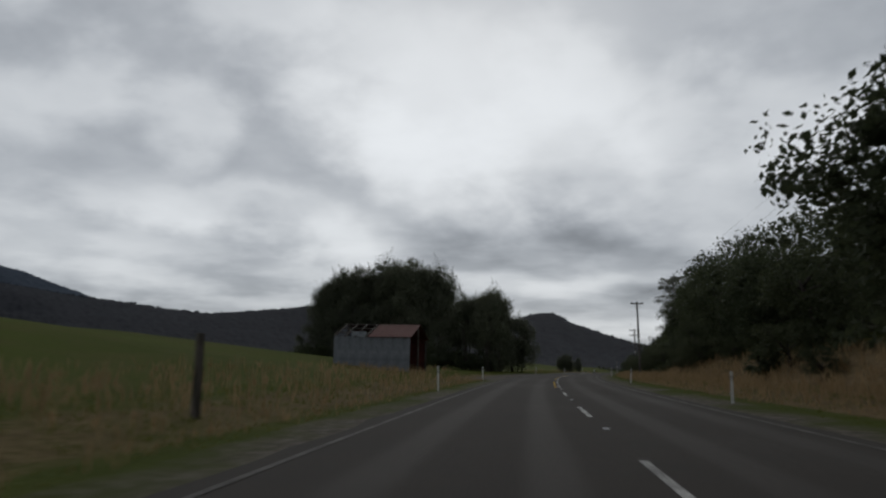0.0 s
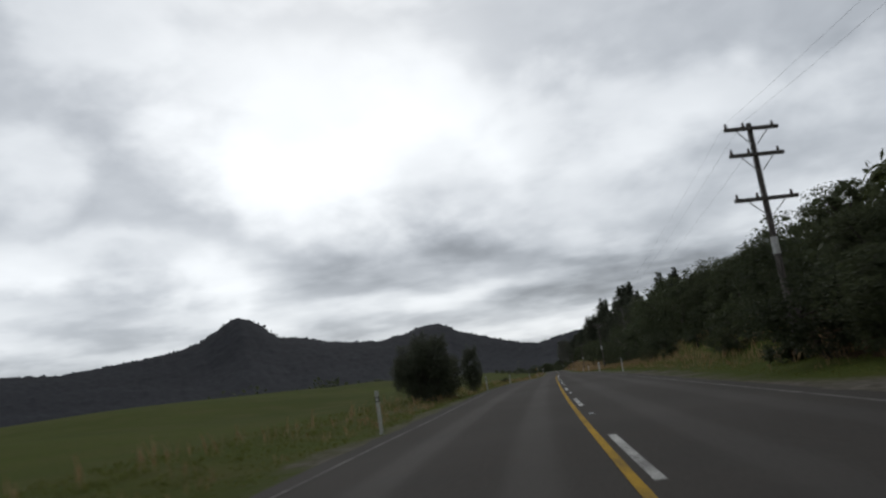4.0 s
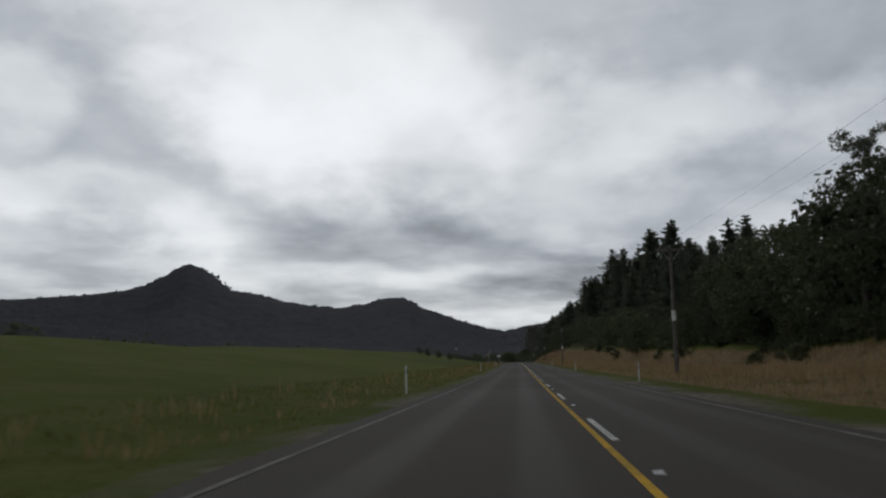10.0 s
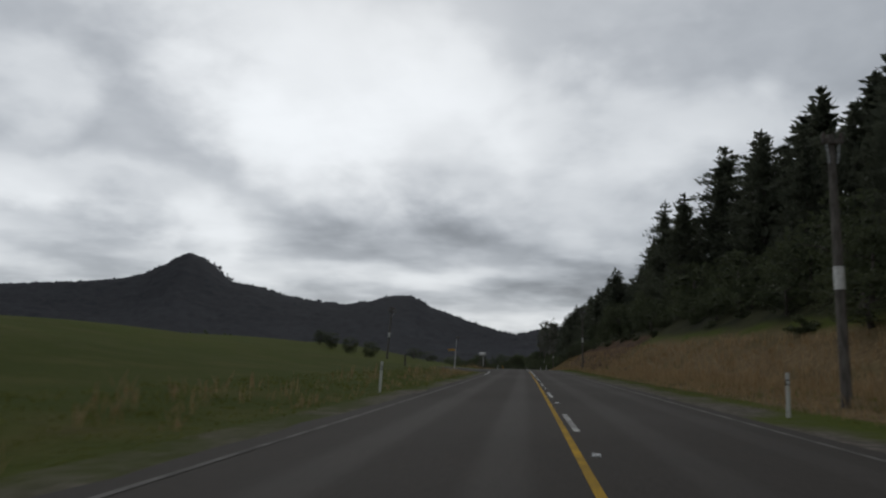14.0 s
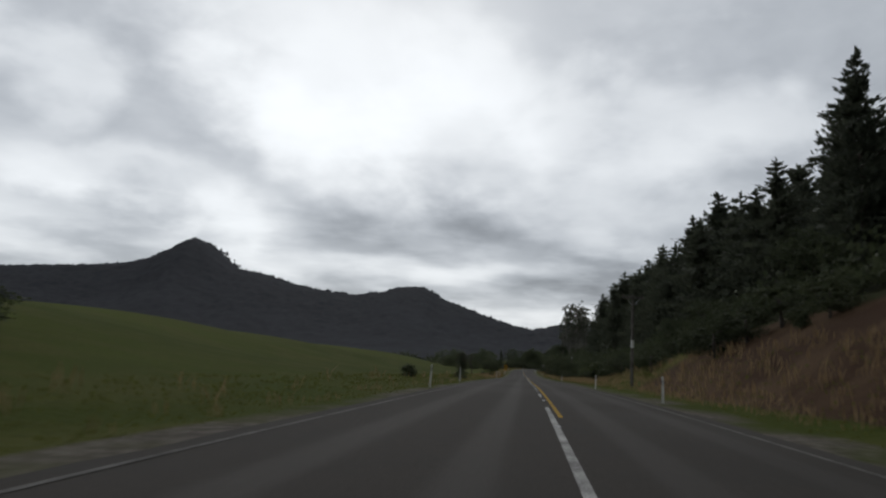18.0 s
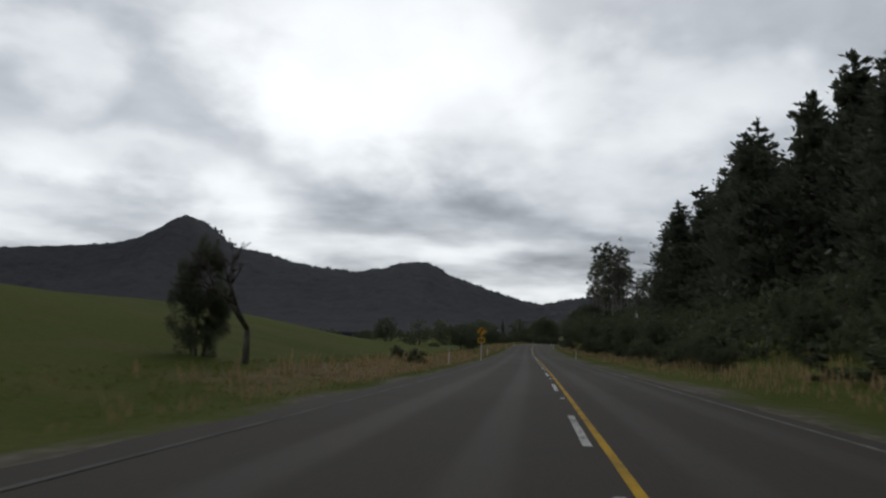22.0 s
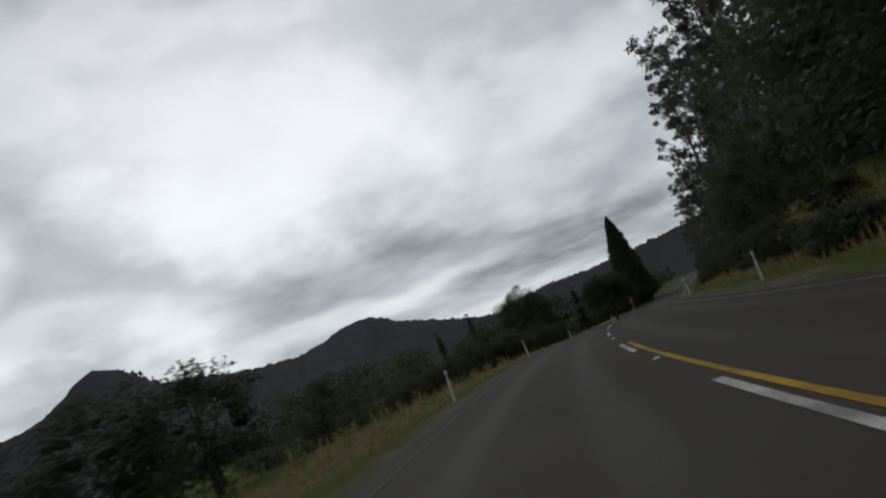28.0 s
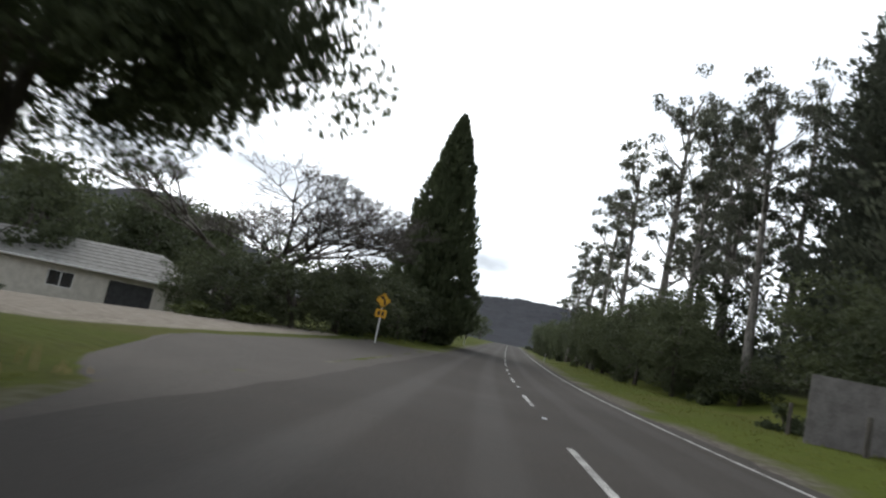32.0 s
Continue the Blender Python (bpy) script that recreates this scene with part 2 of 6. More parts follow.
def plain(name, dark, light, scale=6.0, rough=0.75, metal=0.0, bump=0.25, spec=0.3):
    """A worn surface: two tones mixed by noise at two sizes, with fine relief."""
    m, n, b = principled(name, rough, metal, spec)
    place = n.add("ShaderNodeTexCoord").outputs["Object"]
    coarse, fine = n.noise(place, scale, 5.0, 0.6), n.noise(place, scale * 9, 3.0, 0.6)
    fac = n.ramp(n.math("ADD", n.math("MULTIPLY", coarse, 0.65), n.math("MULTIPLY", fine, 0.35)), 0.36, 0.66)
    n.plug(n.mix(fac, dark, light), b.inputs["Base Color"])
    bumped(n, b, fine, bump, 0.01)
    return m


def leafy(name, dark, light, rough=0.7):
    """Foliage: tone by plant, by leaf and by clump."""
    m, n, b = principled(name, rough, 0.0, 0.2)
    plant = n.add("ShaderNodeObjectInfo").outputs["Random"]
    leaf = n.add("ShaderNodeNewGeometry").outputs["Random Per Island"]
    place = n.add("ShaderNodeTexCoord").outputs["Object"]
    clump = n.noise(place, 0.6, 3.0)
    small = n.noise(place, 7.0, 3.0, 0.7)
    tone = n.math("ADD", n.math("MULTIPLY", leaf, 0.2), n.math("MULTIPLY", small, 0.25))
    fac = n.math("ADD", n.math("MULTIPLY", plant, 0.3), n.math("ADD", tone, n.math("MULTIPLY", clump, 0.4)))
    n.plug(n.mix(n.ramp(fac, 0.2, 0.9), dark, light), b.inputs["Base Color"])
    bumped(n, b, small, 0.9, 0.15)
    thin, both = n.add("ShaderNodeBsdfTranslucent"), n.add("ShaderNodeMixShader")
    n.plug(b.inputs["Base Color"].links[0].from_socket, thin.inputs[0])
    both.inputs[0].default_value = 0.35
    n.plug(b.outputs[0], both.inputs[1]), n.plug(thin.outputs[0], both.inputs[2])
    n.plug(both.outputs[0], [x for x in n.tree.nodes if x.type == "OUTPUT_MATERIAL"][0].inputs[0])
    return m


def bark(name, dark, light):
    m, n, b = principled(name, 0.9)
    place = n.add("ShaderNodeTexCoord").outputs["Object"]
    stretch = n.add("ShaderNodeMapping")
    stretch.inputs["Scale"].default_value = (6, 6, 0.9)
    n.plug(place, stretch.inputs[0])
    grain = n.noise(stretch.outputs[0], 2.0, 5.0, 0.6)
    n.plug(n.mix(n.ramp(grain, 0.35, 0.65), dark, light), b.inputs["Base Color"])
    bumped(n, b, grain, 0.6, 0.03)
    return m


def ground_material():
    m, n, b = principled("grassland", 1.0, 0.0, 0.04)
    place = n.add("ShaderNodeNewGeometry").outputs["Position"]
    broad, mid, fine = n.noise(place, 0.02, 4.0), n.noise(place, 0.25, 4.0, 0.6), n.noise(place, 4.0, 4.0, 0.65)
    field = n.mix(n.ramp(broad, 0.35, 0.65), (0.058, 0.074, 0.014), (0.084, 0.104, 0.020))
    field = n.mix(n.ramp(mid, 0.40, 0.70), field, (0.090, 0.094, 0.026))
    field = n.mix(n.ramp(fine, 0.45, 0.75, 0.0, 0.5), field, (0.042, 0.052, 0.015))
    straw = n.mix(n.ramp(fine, 0.35, 0.65), (0.115, 0.080, 0.044), (0.225, 0.165, 0.092))
    straw = n.mix(n.ramp(mid, 0.45, 0.65, 0.0, 0.6), straw, (0.075, 0.070, 0.030))
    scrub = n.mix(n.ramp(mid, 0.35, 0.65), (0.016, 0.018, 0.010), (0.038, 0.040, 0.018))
    stone = n.mix(n.ramp(fine, 0.35, 0.7), (0.088, 0.078, 0.068), (0.190, 0.172, 0.150))
    drive = n.mix(n.ramp(fine, 0.35, 0.7), (0.20, 0.175, 0.145), (0.36, 0.325, 0.28))
    soil = n.mix(n.ramp(mid, 0.35, 0.65), (0.058, 0.034, 0.022), (0.105, 0.068, 0.042))
    colour = field
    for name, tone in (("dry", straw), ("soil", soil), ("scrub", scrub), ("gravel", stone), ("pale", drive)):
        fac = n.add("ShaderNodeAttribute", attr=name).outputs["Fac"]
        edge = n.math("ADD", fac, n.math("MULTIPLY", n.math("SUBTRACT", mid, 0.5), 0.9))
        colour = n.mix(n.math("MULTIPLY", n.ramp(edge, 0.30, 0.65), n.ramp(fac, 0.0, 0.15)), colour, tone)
    n.plug(colour, b.inputs["Base Color"])
    bumped(n, b, n.math("ADD", fine, mid), 0.7, 0.12)
    return m


def asphalt_material():
    m, n, b = principled("chip_seal", 0.95, 0.0, 0.12)
    place = n.add("ShaderNodeNewGeometry").outputs["Position"]
    grit, patch, broad = n.noise(place, 45.0, 3.0, 0.7), n.noise(place, 0.8, 4.0, 0.6), n.noise(place, 0.07, 3.0)
    across = n.add("ShaderNodeAttribute", attr="across").outputs["Fac"]
    # polished wheel tracks and the greasy strip between them
    track = n.math("ABSOLUTE", n.math("SUBTRACT", n.math("ABSOLUTE", across), 1.75))
    wheel = n.ramp(n.math("ABSOLUTE", n.math("SUBTRACT", track, 0.78)), 0.10, 0.42, 1.0, 0.0)
    colour = n.mix(n.ramp(grit, 0.3, 0.7), (0.038, 0.0335, 0.030), (0.077, 0.0695, 0.062))
    colour = n.mix(n.ramp(patch, 0.4, 0.7, 0.0, 0.35), colour, (0.050, 0.048, 0.045))
    colour = n.mix(n.ramp(broad, 0.45, 0.6, 0.0, 0.3), colour, (0.088, 0.082, 0.076))
    colour = n.mix(n.math("MULTIPLY", wheel, 0.09), colour, (0.087, 0.083, 0.078))
    n.plug(colour, b.inputs["Base Color"])
    n.plug(n.ramp(wheel, 0.0, 1.0, 0.95, 0.85), b.inputs["Roughness"])
    bumped(n, b, grit, 0.5, 0.008)
    return m


def seal_material():
    m, n, b = principled("worn_seal", 0.9, 0.0, 0.15)
    place = n.add("ShaderNodeNewGeometry").outputs["Position"]
    grit, patch = n.noise(place, 40.0, 3.0, 0.7), n.noise(place, 0.5, 4.0, 0.6)
    colour = n.mix(n.ramp(grit, 0.3, 0.7), (0.052, 0.046, 0.041), (0.100, 0.090, 0.080))
    colour = n.mix(n.ramp(patch, 0.42, 0.66, 0.0, 0.5), colour, (0.088, 0.078, 0.068))
    n.plug(colour, b.inputs["Base Color"])
    bumped(n, b, grit, 0.5, 0.008)
    return m


def paint_material(name, tone, worn):
    m, n, b = principled(name, 0.92, 0.0, 0.1)
    place = n.add("ShaderNodeNewGeometry").outputs["Position"]
    chips, wear = n.noise(place, 30.0, 4.0, 0.7), n.noise(place, 1.3, 3.0)
    fac = n.ramp(n.math("ADD", n.math("MULTIPLY", chips, 0.6), n.math("MULTIPLY", wear, 0.4)), 0.40, 0.60)
    n.plug(n.mix(fac, worn, tone), b.inputs["Base Color"])
    bumped(n, b, chips, 0.4, 0.004)
    return m


def bush_hill_material(name, dark, light):
    m, n, b = principled(name, 0.95, 0.0, 0.05)
    place = n.add("ShaderNodeNewGeometry").outputs["Position"]
    crowns, mid, broad = n.noise(place, 0.11, 3.0, 0.7), n.noise(place, 0.018, 4.0, 0.6), n.noise(place, 0.004, 3.0)
    fac = n.math("ADD", n.math("MULTIPLY", crowns, 0.4), n.math("ADD", n.math("MULTIPLY", mid, 0.4), n.math("MULTIPLY", broad, 0.3)))
    n.plug(n.mix(n.ramp(fac, 0.38, 0.72), dark, light), b.inputs["Base Color"])
    bumped(n, b, crowns, 0.3, 4.0)
    return m


GRASSLAND, ASPHALT = ground_material(), asphalt_material()
WHITE_LINE = paint_material("white_road_paint", (0.62, 0.62, 0.60), (0.20, 0.195, 0.19))
FAINT_LINE = paint_material("worn_edge_paint", (0.200, 0.194, 0.182), (0.075, 0.072, 0.067))
YELLOW_LINE = paint_material("yellow_road_paint", (0.56, 0.34, 0.030), (0.25, 0.165, 0.040))
DIM_LINE = paint_material("nearly_gone_edge_paint", (0.115, 0.111, 0.104), (0.060, 0.057, 0.053))
WORN_SEAL = seal_material()
# blue-grey distance haze is mixed into these bush tones
HAZED_HILL_BUSH = bush_hill_material("hazed_hill_bush", (0.020, 0.0225, 0.029), (0.034, 0.0375, 0.046))
# the pale blue of aerial haze is put straight into the base colour
HAZED_FAR_RANGE = bush_hill_material("far_range", (0.06, 0.075, 0.10), (0.08, 0.10, 0.13))
PINE_LEAF = leafy("pine_needles", (0.054, 0.063, 0.047), (0.118, 0.131, 0.090))
BUSH_LEAF = leafy("bush_leaves", (0.046, 0.058, 0.032), (0.108, 0.126, 0.066))
WILLOW_LEAF = leafy("willow_leaves", (0.080, 0.092, 0.062), (0.170, 0.182, 0.120))
GUM_LEAF = leafy("gum_leaves", (0.062, 0.070, 0.050), (0.156, 0.163, 0.119))
CYPRESS_LEAF = leafy("cypress_leaves", (0.043, 0.055, 0.030), (0.100, 0.119, 0.060))
FERN_LEAF = leafy("fern_fronds", (0.045, 0.060, 0.020), (0.110, 0.130, 0.045))
STRAW = leafy("dry_grass", (0.26, 0.180, 0.095), (0.50, 0.365, 0.200))
GREEN_BLADE = leafy("green_grass", (0.095, 0.110, 0.026), (0.18, 0.195, 0.055))
DARK_BARK = bark("dark_bark", (0.045, 0.038, 0.033), (0.12, 0.105, 0.09))
PALE_BARK = bark("pale_gum_bark", (0.10, 0.09, 0.08), (0.30, 0.28, 0.25))
GREY_BARK = bark("grey_garden_bark", (0.055, 0.048, 0.042), (0.15, 0.135, 0.12))
POST_WHITE = plain("white_post_plastic", (0.55, 0.55, 0.53), (0.78, 0.78, 0.76), 8, 0.5)
BLACK_BAND = plain("black_band", (0.015, 0.015, 0.015), (0.03, 0.03, 0.03), 8, 0.5)
POLE_WOOD = bark("weathered_pole_wood", (0.07, 0.062, 0.055), (0.17, 0.155, 0.14))
STEEL = plain("galvanised_steel", (0.28, 0.29, 0.30), (0.45, 0.46, 0.47), 10, 0.45, 0.7)
CERAMIC = plain("brown_insulator", (0.05, 0.035, 0.03), (0.10, 0.07, 0.06), 12, 0.3)


# ---------------------------------------------------------------- mesh helpers
def mesh_of(name, verts, faces, *materials):
    me = bpy.data.meshes.new(name)
    me.from_pydata([tuple(v) for v in verts], [], [tuple(f) for f in faces])
    for m in materials:
        me.materials.append(m)
    me.update()
    return me


def quads_mesh(name, corners, material, smooth_shade=False):
    """A mesh of loose quads from an array (n, 4, 3)."""
    count = len(corners)
    me = bpy.data.meshes.new(name)
    me.vertices.add(count * 4)
    me.vertices.foreach_set("co", np.ascontiguousarray(corners, dtype=np.float32).ravel())
    me.loops.add(count * 4)
    me.loops.foreach_set("vertex_index", np.arange(count * 4, dtype=np.int32))
    me.polygons.add(count)
    me.polygons.foreach_set("loop_start", np.arange(0, count * 4, 4, dtype=np.int32))
    me.polygons.foreach_set("loop_total", np.full(count, 4, dtype=np.int32))
    me.materials.append(material)
    me.update(calc_edges=True)
    return me


def from_bm(name, bm, material):
    me = bpy.data.meshes.new(name)
    bm.to_mesh(me)
    bm.free()
    me.materials.append(material)
    return me


def part(name, data, parent, label="", material=None):
    """Links mesh data (or a bmesh) as one part of a thing or of another part."""
    if isinstance(data, bmesh.types.BMesh):
        data = from_bm(name, data, material)
    ob = new(name, data)
    ob.parent = parent
    if label:
        tagged(ob, label=label)
    return ob


def thing(name, place, label, category, group="", turn=0.0, kind=""):
    """An Empty at a thing's base."""
    ob = new(name)
    ob.empty_display_size = 0.2
    ob.matrix_world = Matrix.Translation(place) @ Matrix.Rotation(turn, 4, "Z")
    return tagged(ob, label, category, group, kind)


def box(bm, x0, x1, y0, y1, z0, z1, bevel=0.0):
    made = bmesh.ops.create_cube(bm, size=1.0)["verts"]
    for v in made:
        v.co = Vector(((x0 + x1) / 2 + v.co.x * (x1 - x0), (y0 + y1) / 2 + v.co.y * (y1 - y0), (z0 + z1) / 2 + v.co.z * (z1 - z0)))
    if bevel:
        edges = list({e for v in made for e in v.link_edges})
        bmesh.ops.bevel(bm, geom=edges, offset=bevel, segments=1, affect="EDGES")
    return made


def tube(verts, faces, points, radii, sides=7):
    """Adds a tapered tube along points to verts and faces."""
    start = len(verts)
    points = [Vector(p) for p in points]
    for i, p in enumerate(points):
        a, b = points[max(i - 1, 0)], points[min(i + 1, len(points) - 1)]
        axis = (b - a).normalized()
        side = axis.cross(Vector((0.31, 0.95, 0.05))).normalized()
        other = axis.cross(side)
        for k in range(sides):
            t = k * math.tau / sides
            verts.append(p + (side * math.cos(t) + other * math.sin(t)) * radii[i])
    for i in range(len(points) - 1):
        for k in range(sides):
            a, b = start + i * sides + k, start + i * sides + (k + 1) % sides
            faces.append((a, b, b + sides, a + sides))
    faces.append(tuple(start + (len(points) - 1) * sides + k for k in range(sides)))
    faces.append(tuple(start + k for k in reversed(range(sides))))


# ---------------------------------------------------------------- ground sheet
def spaced(stops):
    out = []
    for (a, step), (b, _) in zip(stops[:-1], stops[1:]):
        out += list(np.arange(a, b, step))
    return np.array(out + [stops[-1][0]])


def along(s, table):
    return np.interp(s, *zip(*table))


# where the verge is straw-coloured, on the left and on the right (0 none, 1 all)
DRY_RIGHT = [(-200, .7), (60, .9), (90, .75), (105, .6), (115, .2), (130, .2), (190, .3), (230, .4), (245, .9), (440, .9), (455, .3), (545, .3), (560, .3), (640, .3), (720, .35), (790, .4), (830, .3), (850, .05), (1400, .05)]
DRY_LEFT = [(-200, .3), (30, .55), (70, .6), (90, .1), (150, .4), (180, .15), (230, .25), (410, .25), (425, .5), (470, .45), (500, .1), (590, .15), (620, .8), (660, .8), (690, .3), (700, .5), (800, .5), (830, .2), (1400, .1)]


def make_ground():
    ys = spaced([(-1500, 300), (-300, 60), (-120, 20), (-30, 3), (960, 12), (1200, 60), (1800, 250), (4800, 1)])
    right = spaced([(0, 4.9), (4.9, .5), (10, .9), (22, 2), (60, 6), (150, 25), (400, 100), (1200, 400), (4400, 1)])
    left = spaced([(4.9, .5), (10, 1.0), (20, 2.5), (70, 8), (160, 25), (420, 100), (1200, 400), (4400, 1)])
    es = np.concatenate([-left[::-1], right])
    E, Y = np.meshgrid(es, ys)
    X = np.interp(Y, LINE_Y, LINE_X) + E / np.cos(np.interp(Y, LINE_Y, LINE_H))
    Z, EE, SS = land(X.ravel(), Y.ravel())
    verts = np.stack([X.ravel(), Y.ravel(), Z], 1)
    w = len(es)
    faces = [(r * w + c, r * w + c + 1, (r + 1) * w + c + 1, (r + 1) * w + c) for r in range(len(ys) - 1) for c in range(w - 1)]
    me = mesh_of("ground", verts, faces, GRASSLAND)
    toe, slope = along(SS, RIGHT_TOE), along(SS, RIGHT_SLOPE)
    gravel = smooth((5.3 - np.abs(EE)) / 0.9) * (np.abs(EE) < 6)
    lay_by = smooth((SS - 52) / 12) * smooth((108 - SS) / 14) * (EE < 0) * smooth((8.2 + EE) / 2.5)
    corner = smooth((SS - 450) / 4) * smooth((468 - SS) / 4) * (EE < -3) * smooth((EE + 12) / 5)
    pale = smooth((SS - 872) / 4) * smooth((902 - SS) / 3) * smooth((-EE - 8.4) / 1.5) * smooth((EE + 46) / 4)
    gravel = np.maximum.reduce([gravel, lay_by, corner])
    dry = np.where(EE > 0, along(SS, DRY_RIGHT) * smooth((toe + 7 - EE) / 5), along(SS, DRY_LEFT) * smooth((11 + EE) / 3))
    dry = dry * smooth((np.abs(EE) - 4.9) / 1.2)
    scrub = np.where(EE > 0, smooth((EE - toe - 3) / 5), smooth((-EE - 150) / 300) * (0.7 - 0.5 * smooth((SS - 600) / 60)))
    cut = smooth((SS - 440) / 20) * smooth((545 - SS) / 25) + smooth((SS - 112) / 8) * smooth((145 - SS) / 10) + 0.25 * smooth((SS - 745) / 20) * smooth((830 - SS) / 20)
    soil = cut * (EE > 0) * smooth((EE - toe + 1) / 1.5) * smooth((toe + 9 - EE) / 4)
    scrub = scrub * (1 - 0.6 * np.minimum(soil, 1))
    for name, values in (("gravel", gravel), ("dry", dry), ("scrub", scrub), ("soil", soil), ("pale", pale)):
        me.attributes.new(name, "FLOAT", "POINT").data.foreach_set("value", np.clip(values, 0, 1).astype(np.float32))
    me.polygons.foreach_set("use_smooth", [True] * len(me.polygons))
    return tagged(new("ground", me), "green pasture and dry roadside grass rising to a bank", "ground", kind="structure")


ground = make_ground()


# ---------------------------------------------------------------- road and its paint
def ribbon(name, s0, s1, left, right, lift, material, step=2.0, kind_label=None, across=False):
    ss = np.append(np.arange(s0, s1, step), s1)
    verts, faces, side = [], [], []
    lanes = [0.0, 1.0] if not across else list(np.linspace(0, 1, 9))
    for s in ss:
        x, y, z, h = road_at(s)
        l, r = (float(left(s)) if callable(left) else left), (float(right(s)) if callable(right) else right)
        for u in lanes:
            e = l + (r - l) * u
            verts.append((x + e * math.cos(h), y - e * math.sin(h), z + lift))
            side.append(e)
    w = len(lanes)
    for i in range(len(ss) - 1):
        for k in range(w - 1):
            faces.append((i * w + k, i * w + k + 1, (i + 1) * w + k + 1, (i + 1) * w + k))
    me = mesh_of(name, verts, faces, material)
    if across:
        me.attributes.new("across", "FLOAT", "POINT").data.foreach_set("value", np.array(side, dtype=np.float32))
    return me


def ragged(base, amount, seed):
    return lambda s: base + amount * (noise.noise((s * 0.35, seed, 0)) + 0.5 * noise.noise((s * 1.3, seed, 5)))


ROAD_LEFT = [(-120, -3.9), (55, -3.9), (62, -4.1), (104, -4.1), (112, -3.9), (140, -4.2), (160, -4.6), (185, -4.3), (220, -4.0), (480, -4.0), (560, -4.3), (680, -4.3), (700, -4.0), (1400, -4.0)]
road = tagged(new("road", ribbon("road", -118, 1390, lambda s: float(np.interp(s, *zip(*ROAD_LEFT))) + ragged(0, 0.16, 3)(s), ragged(3.75, 0.16, 9), 0.0, ASPHALT, 1.0, across=True)),
              "grey chip-seal country road with two lanes", "road", kind="structure")
LINE_LEFT = [(-120, -3.55), (130, -3.6), (155, -4.1), (185, -3.9), (220, -3.65), (420, -3.6), (430, -3.6), (480, -3.7), (560, -3.8), (700, -3.6), (860, -3.5), (1400, -3.5)]


def left_line(shift):
    return lambda s: float(np.interp(s, *zip(*LINE_LEFT))) + shift


for s0, s1, paint in ((-118, 428, FAINT_LINE), (470, 520, FAINT_LINE), (520, 862, DIM_LINE), (935, 1390, FAINT_LINE)):
    part("edge_line", ribbon("edge_line", s0, s1, left_line(-0.04), left_line(0.04), 0.006, paint), road)
part("edge_line", ribbon("edge_line", -118, 826, 3.2, 3.3, 0.006, FAINT_LINE), road)
part("edge_line", ribbon("edge_line", 826, 1390, 3.1, 3.2, 0.006, WHITE_LINE), road)
for s0, s1 in ((37, 49.8), (56.6, 69.7), (76.3, 89.7), (96, 109.7), (116, 448)):
    part("no_passing_line", ribbon("no_passing_line", s0, s1, -0.225, -0.135, 0.007, YELLOW_LINE), road)
for s0, s1 in ((497, 668.5), (677.5, 690.6), (697.5, 710.6), (717.5, 730.7), (737.5, 750.5), (757, 770.6)):
    part("no_passing_line", ribbon("no_passing_line", s0, s1, 0.135, 0.225, 0.007, YELLOW_LINE), road)
part("centre_line", ribbon("centre_line", 428, 498, -0.055, 0.055, 0.007, WHITE_LINE), road)
for i in range(-11, 130):
    s = i * 10 + 0.6
    if 428 < s < 498:
        continue
    part("centre_dash", ribbon("centre_dash", s - 3.3, s + 0.2, -0.05, 0.05, 0.007, WHITE_LINE), road)

# ---------------------------------------------------------------- hills and far ranges
RIDGE = [(-80, 6.0), (-54, 5.65), (-50.4, 5.2), (-46, 4.85), (-42.4, 4.4), (-39, 4.2), (-36, 4.5), (-33, 4.85), (-30.5, 5.2), (-29, 5.7), (-28.3, 6.15), (-27.4, 6.65), (-26.8, 7.15), (-26, 7.42), (-25.2, 7.12), (-24.3, 6.6), (-23.5, 5.9), (-22.9, 5.45), (-21, 5.2), (-19.2, 4.72), (-17.1, 4.38), (-14.4, 4.17), (-12.4, 4.43), (-11.3, 4.83), (-10.2, 4.98), (-9.2, 4.9), (-8.5, 4.63), (-7.9, 4.18), (-5.7, 3.5), (-3.6, 2.76), (-1.2, 2.2), (0.5, 2.55), (2.3, 2.85), (5, 2.75), (9.5, 3.1), (12.5, 3.3), (16, 3.3), (20, 3.1), (30, 3.0), (50, 3.5), (80, 4)]


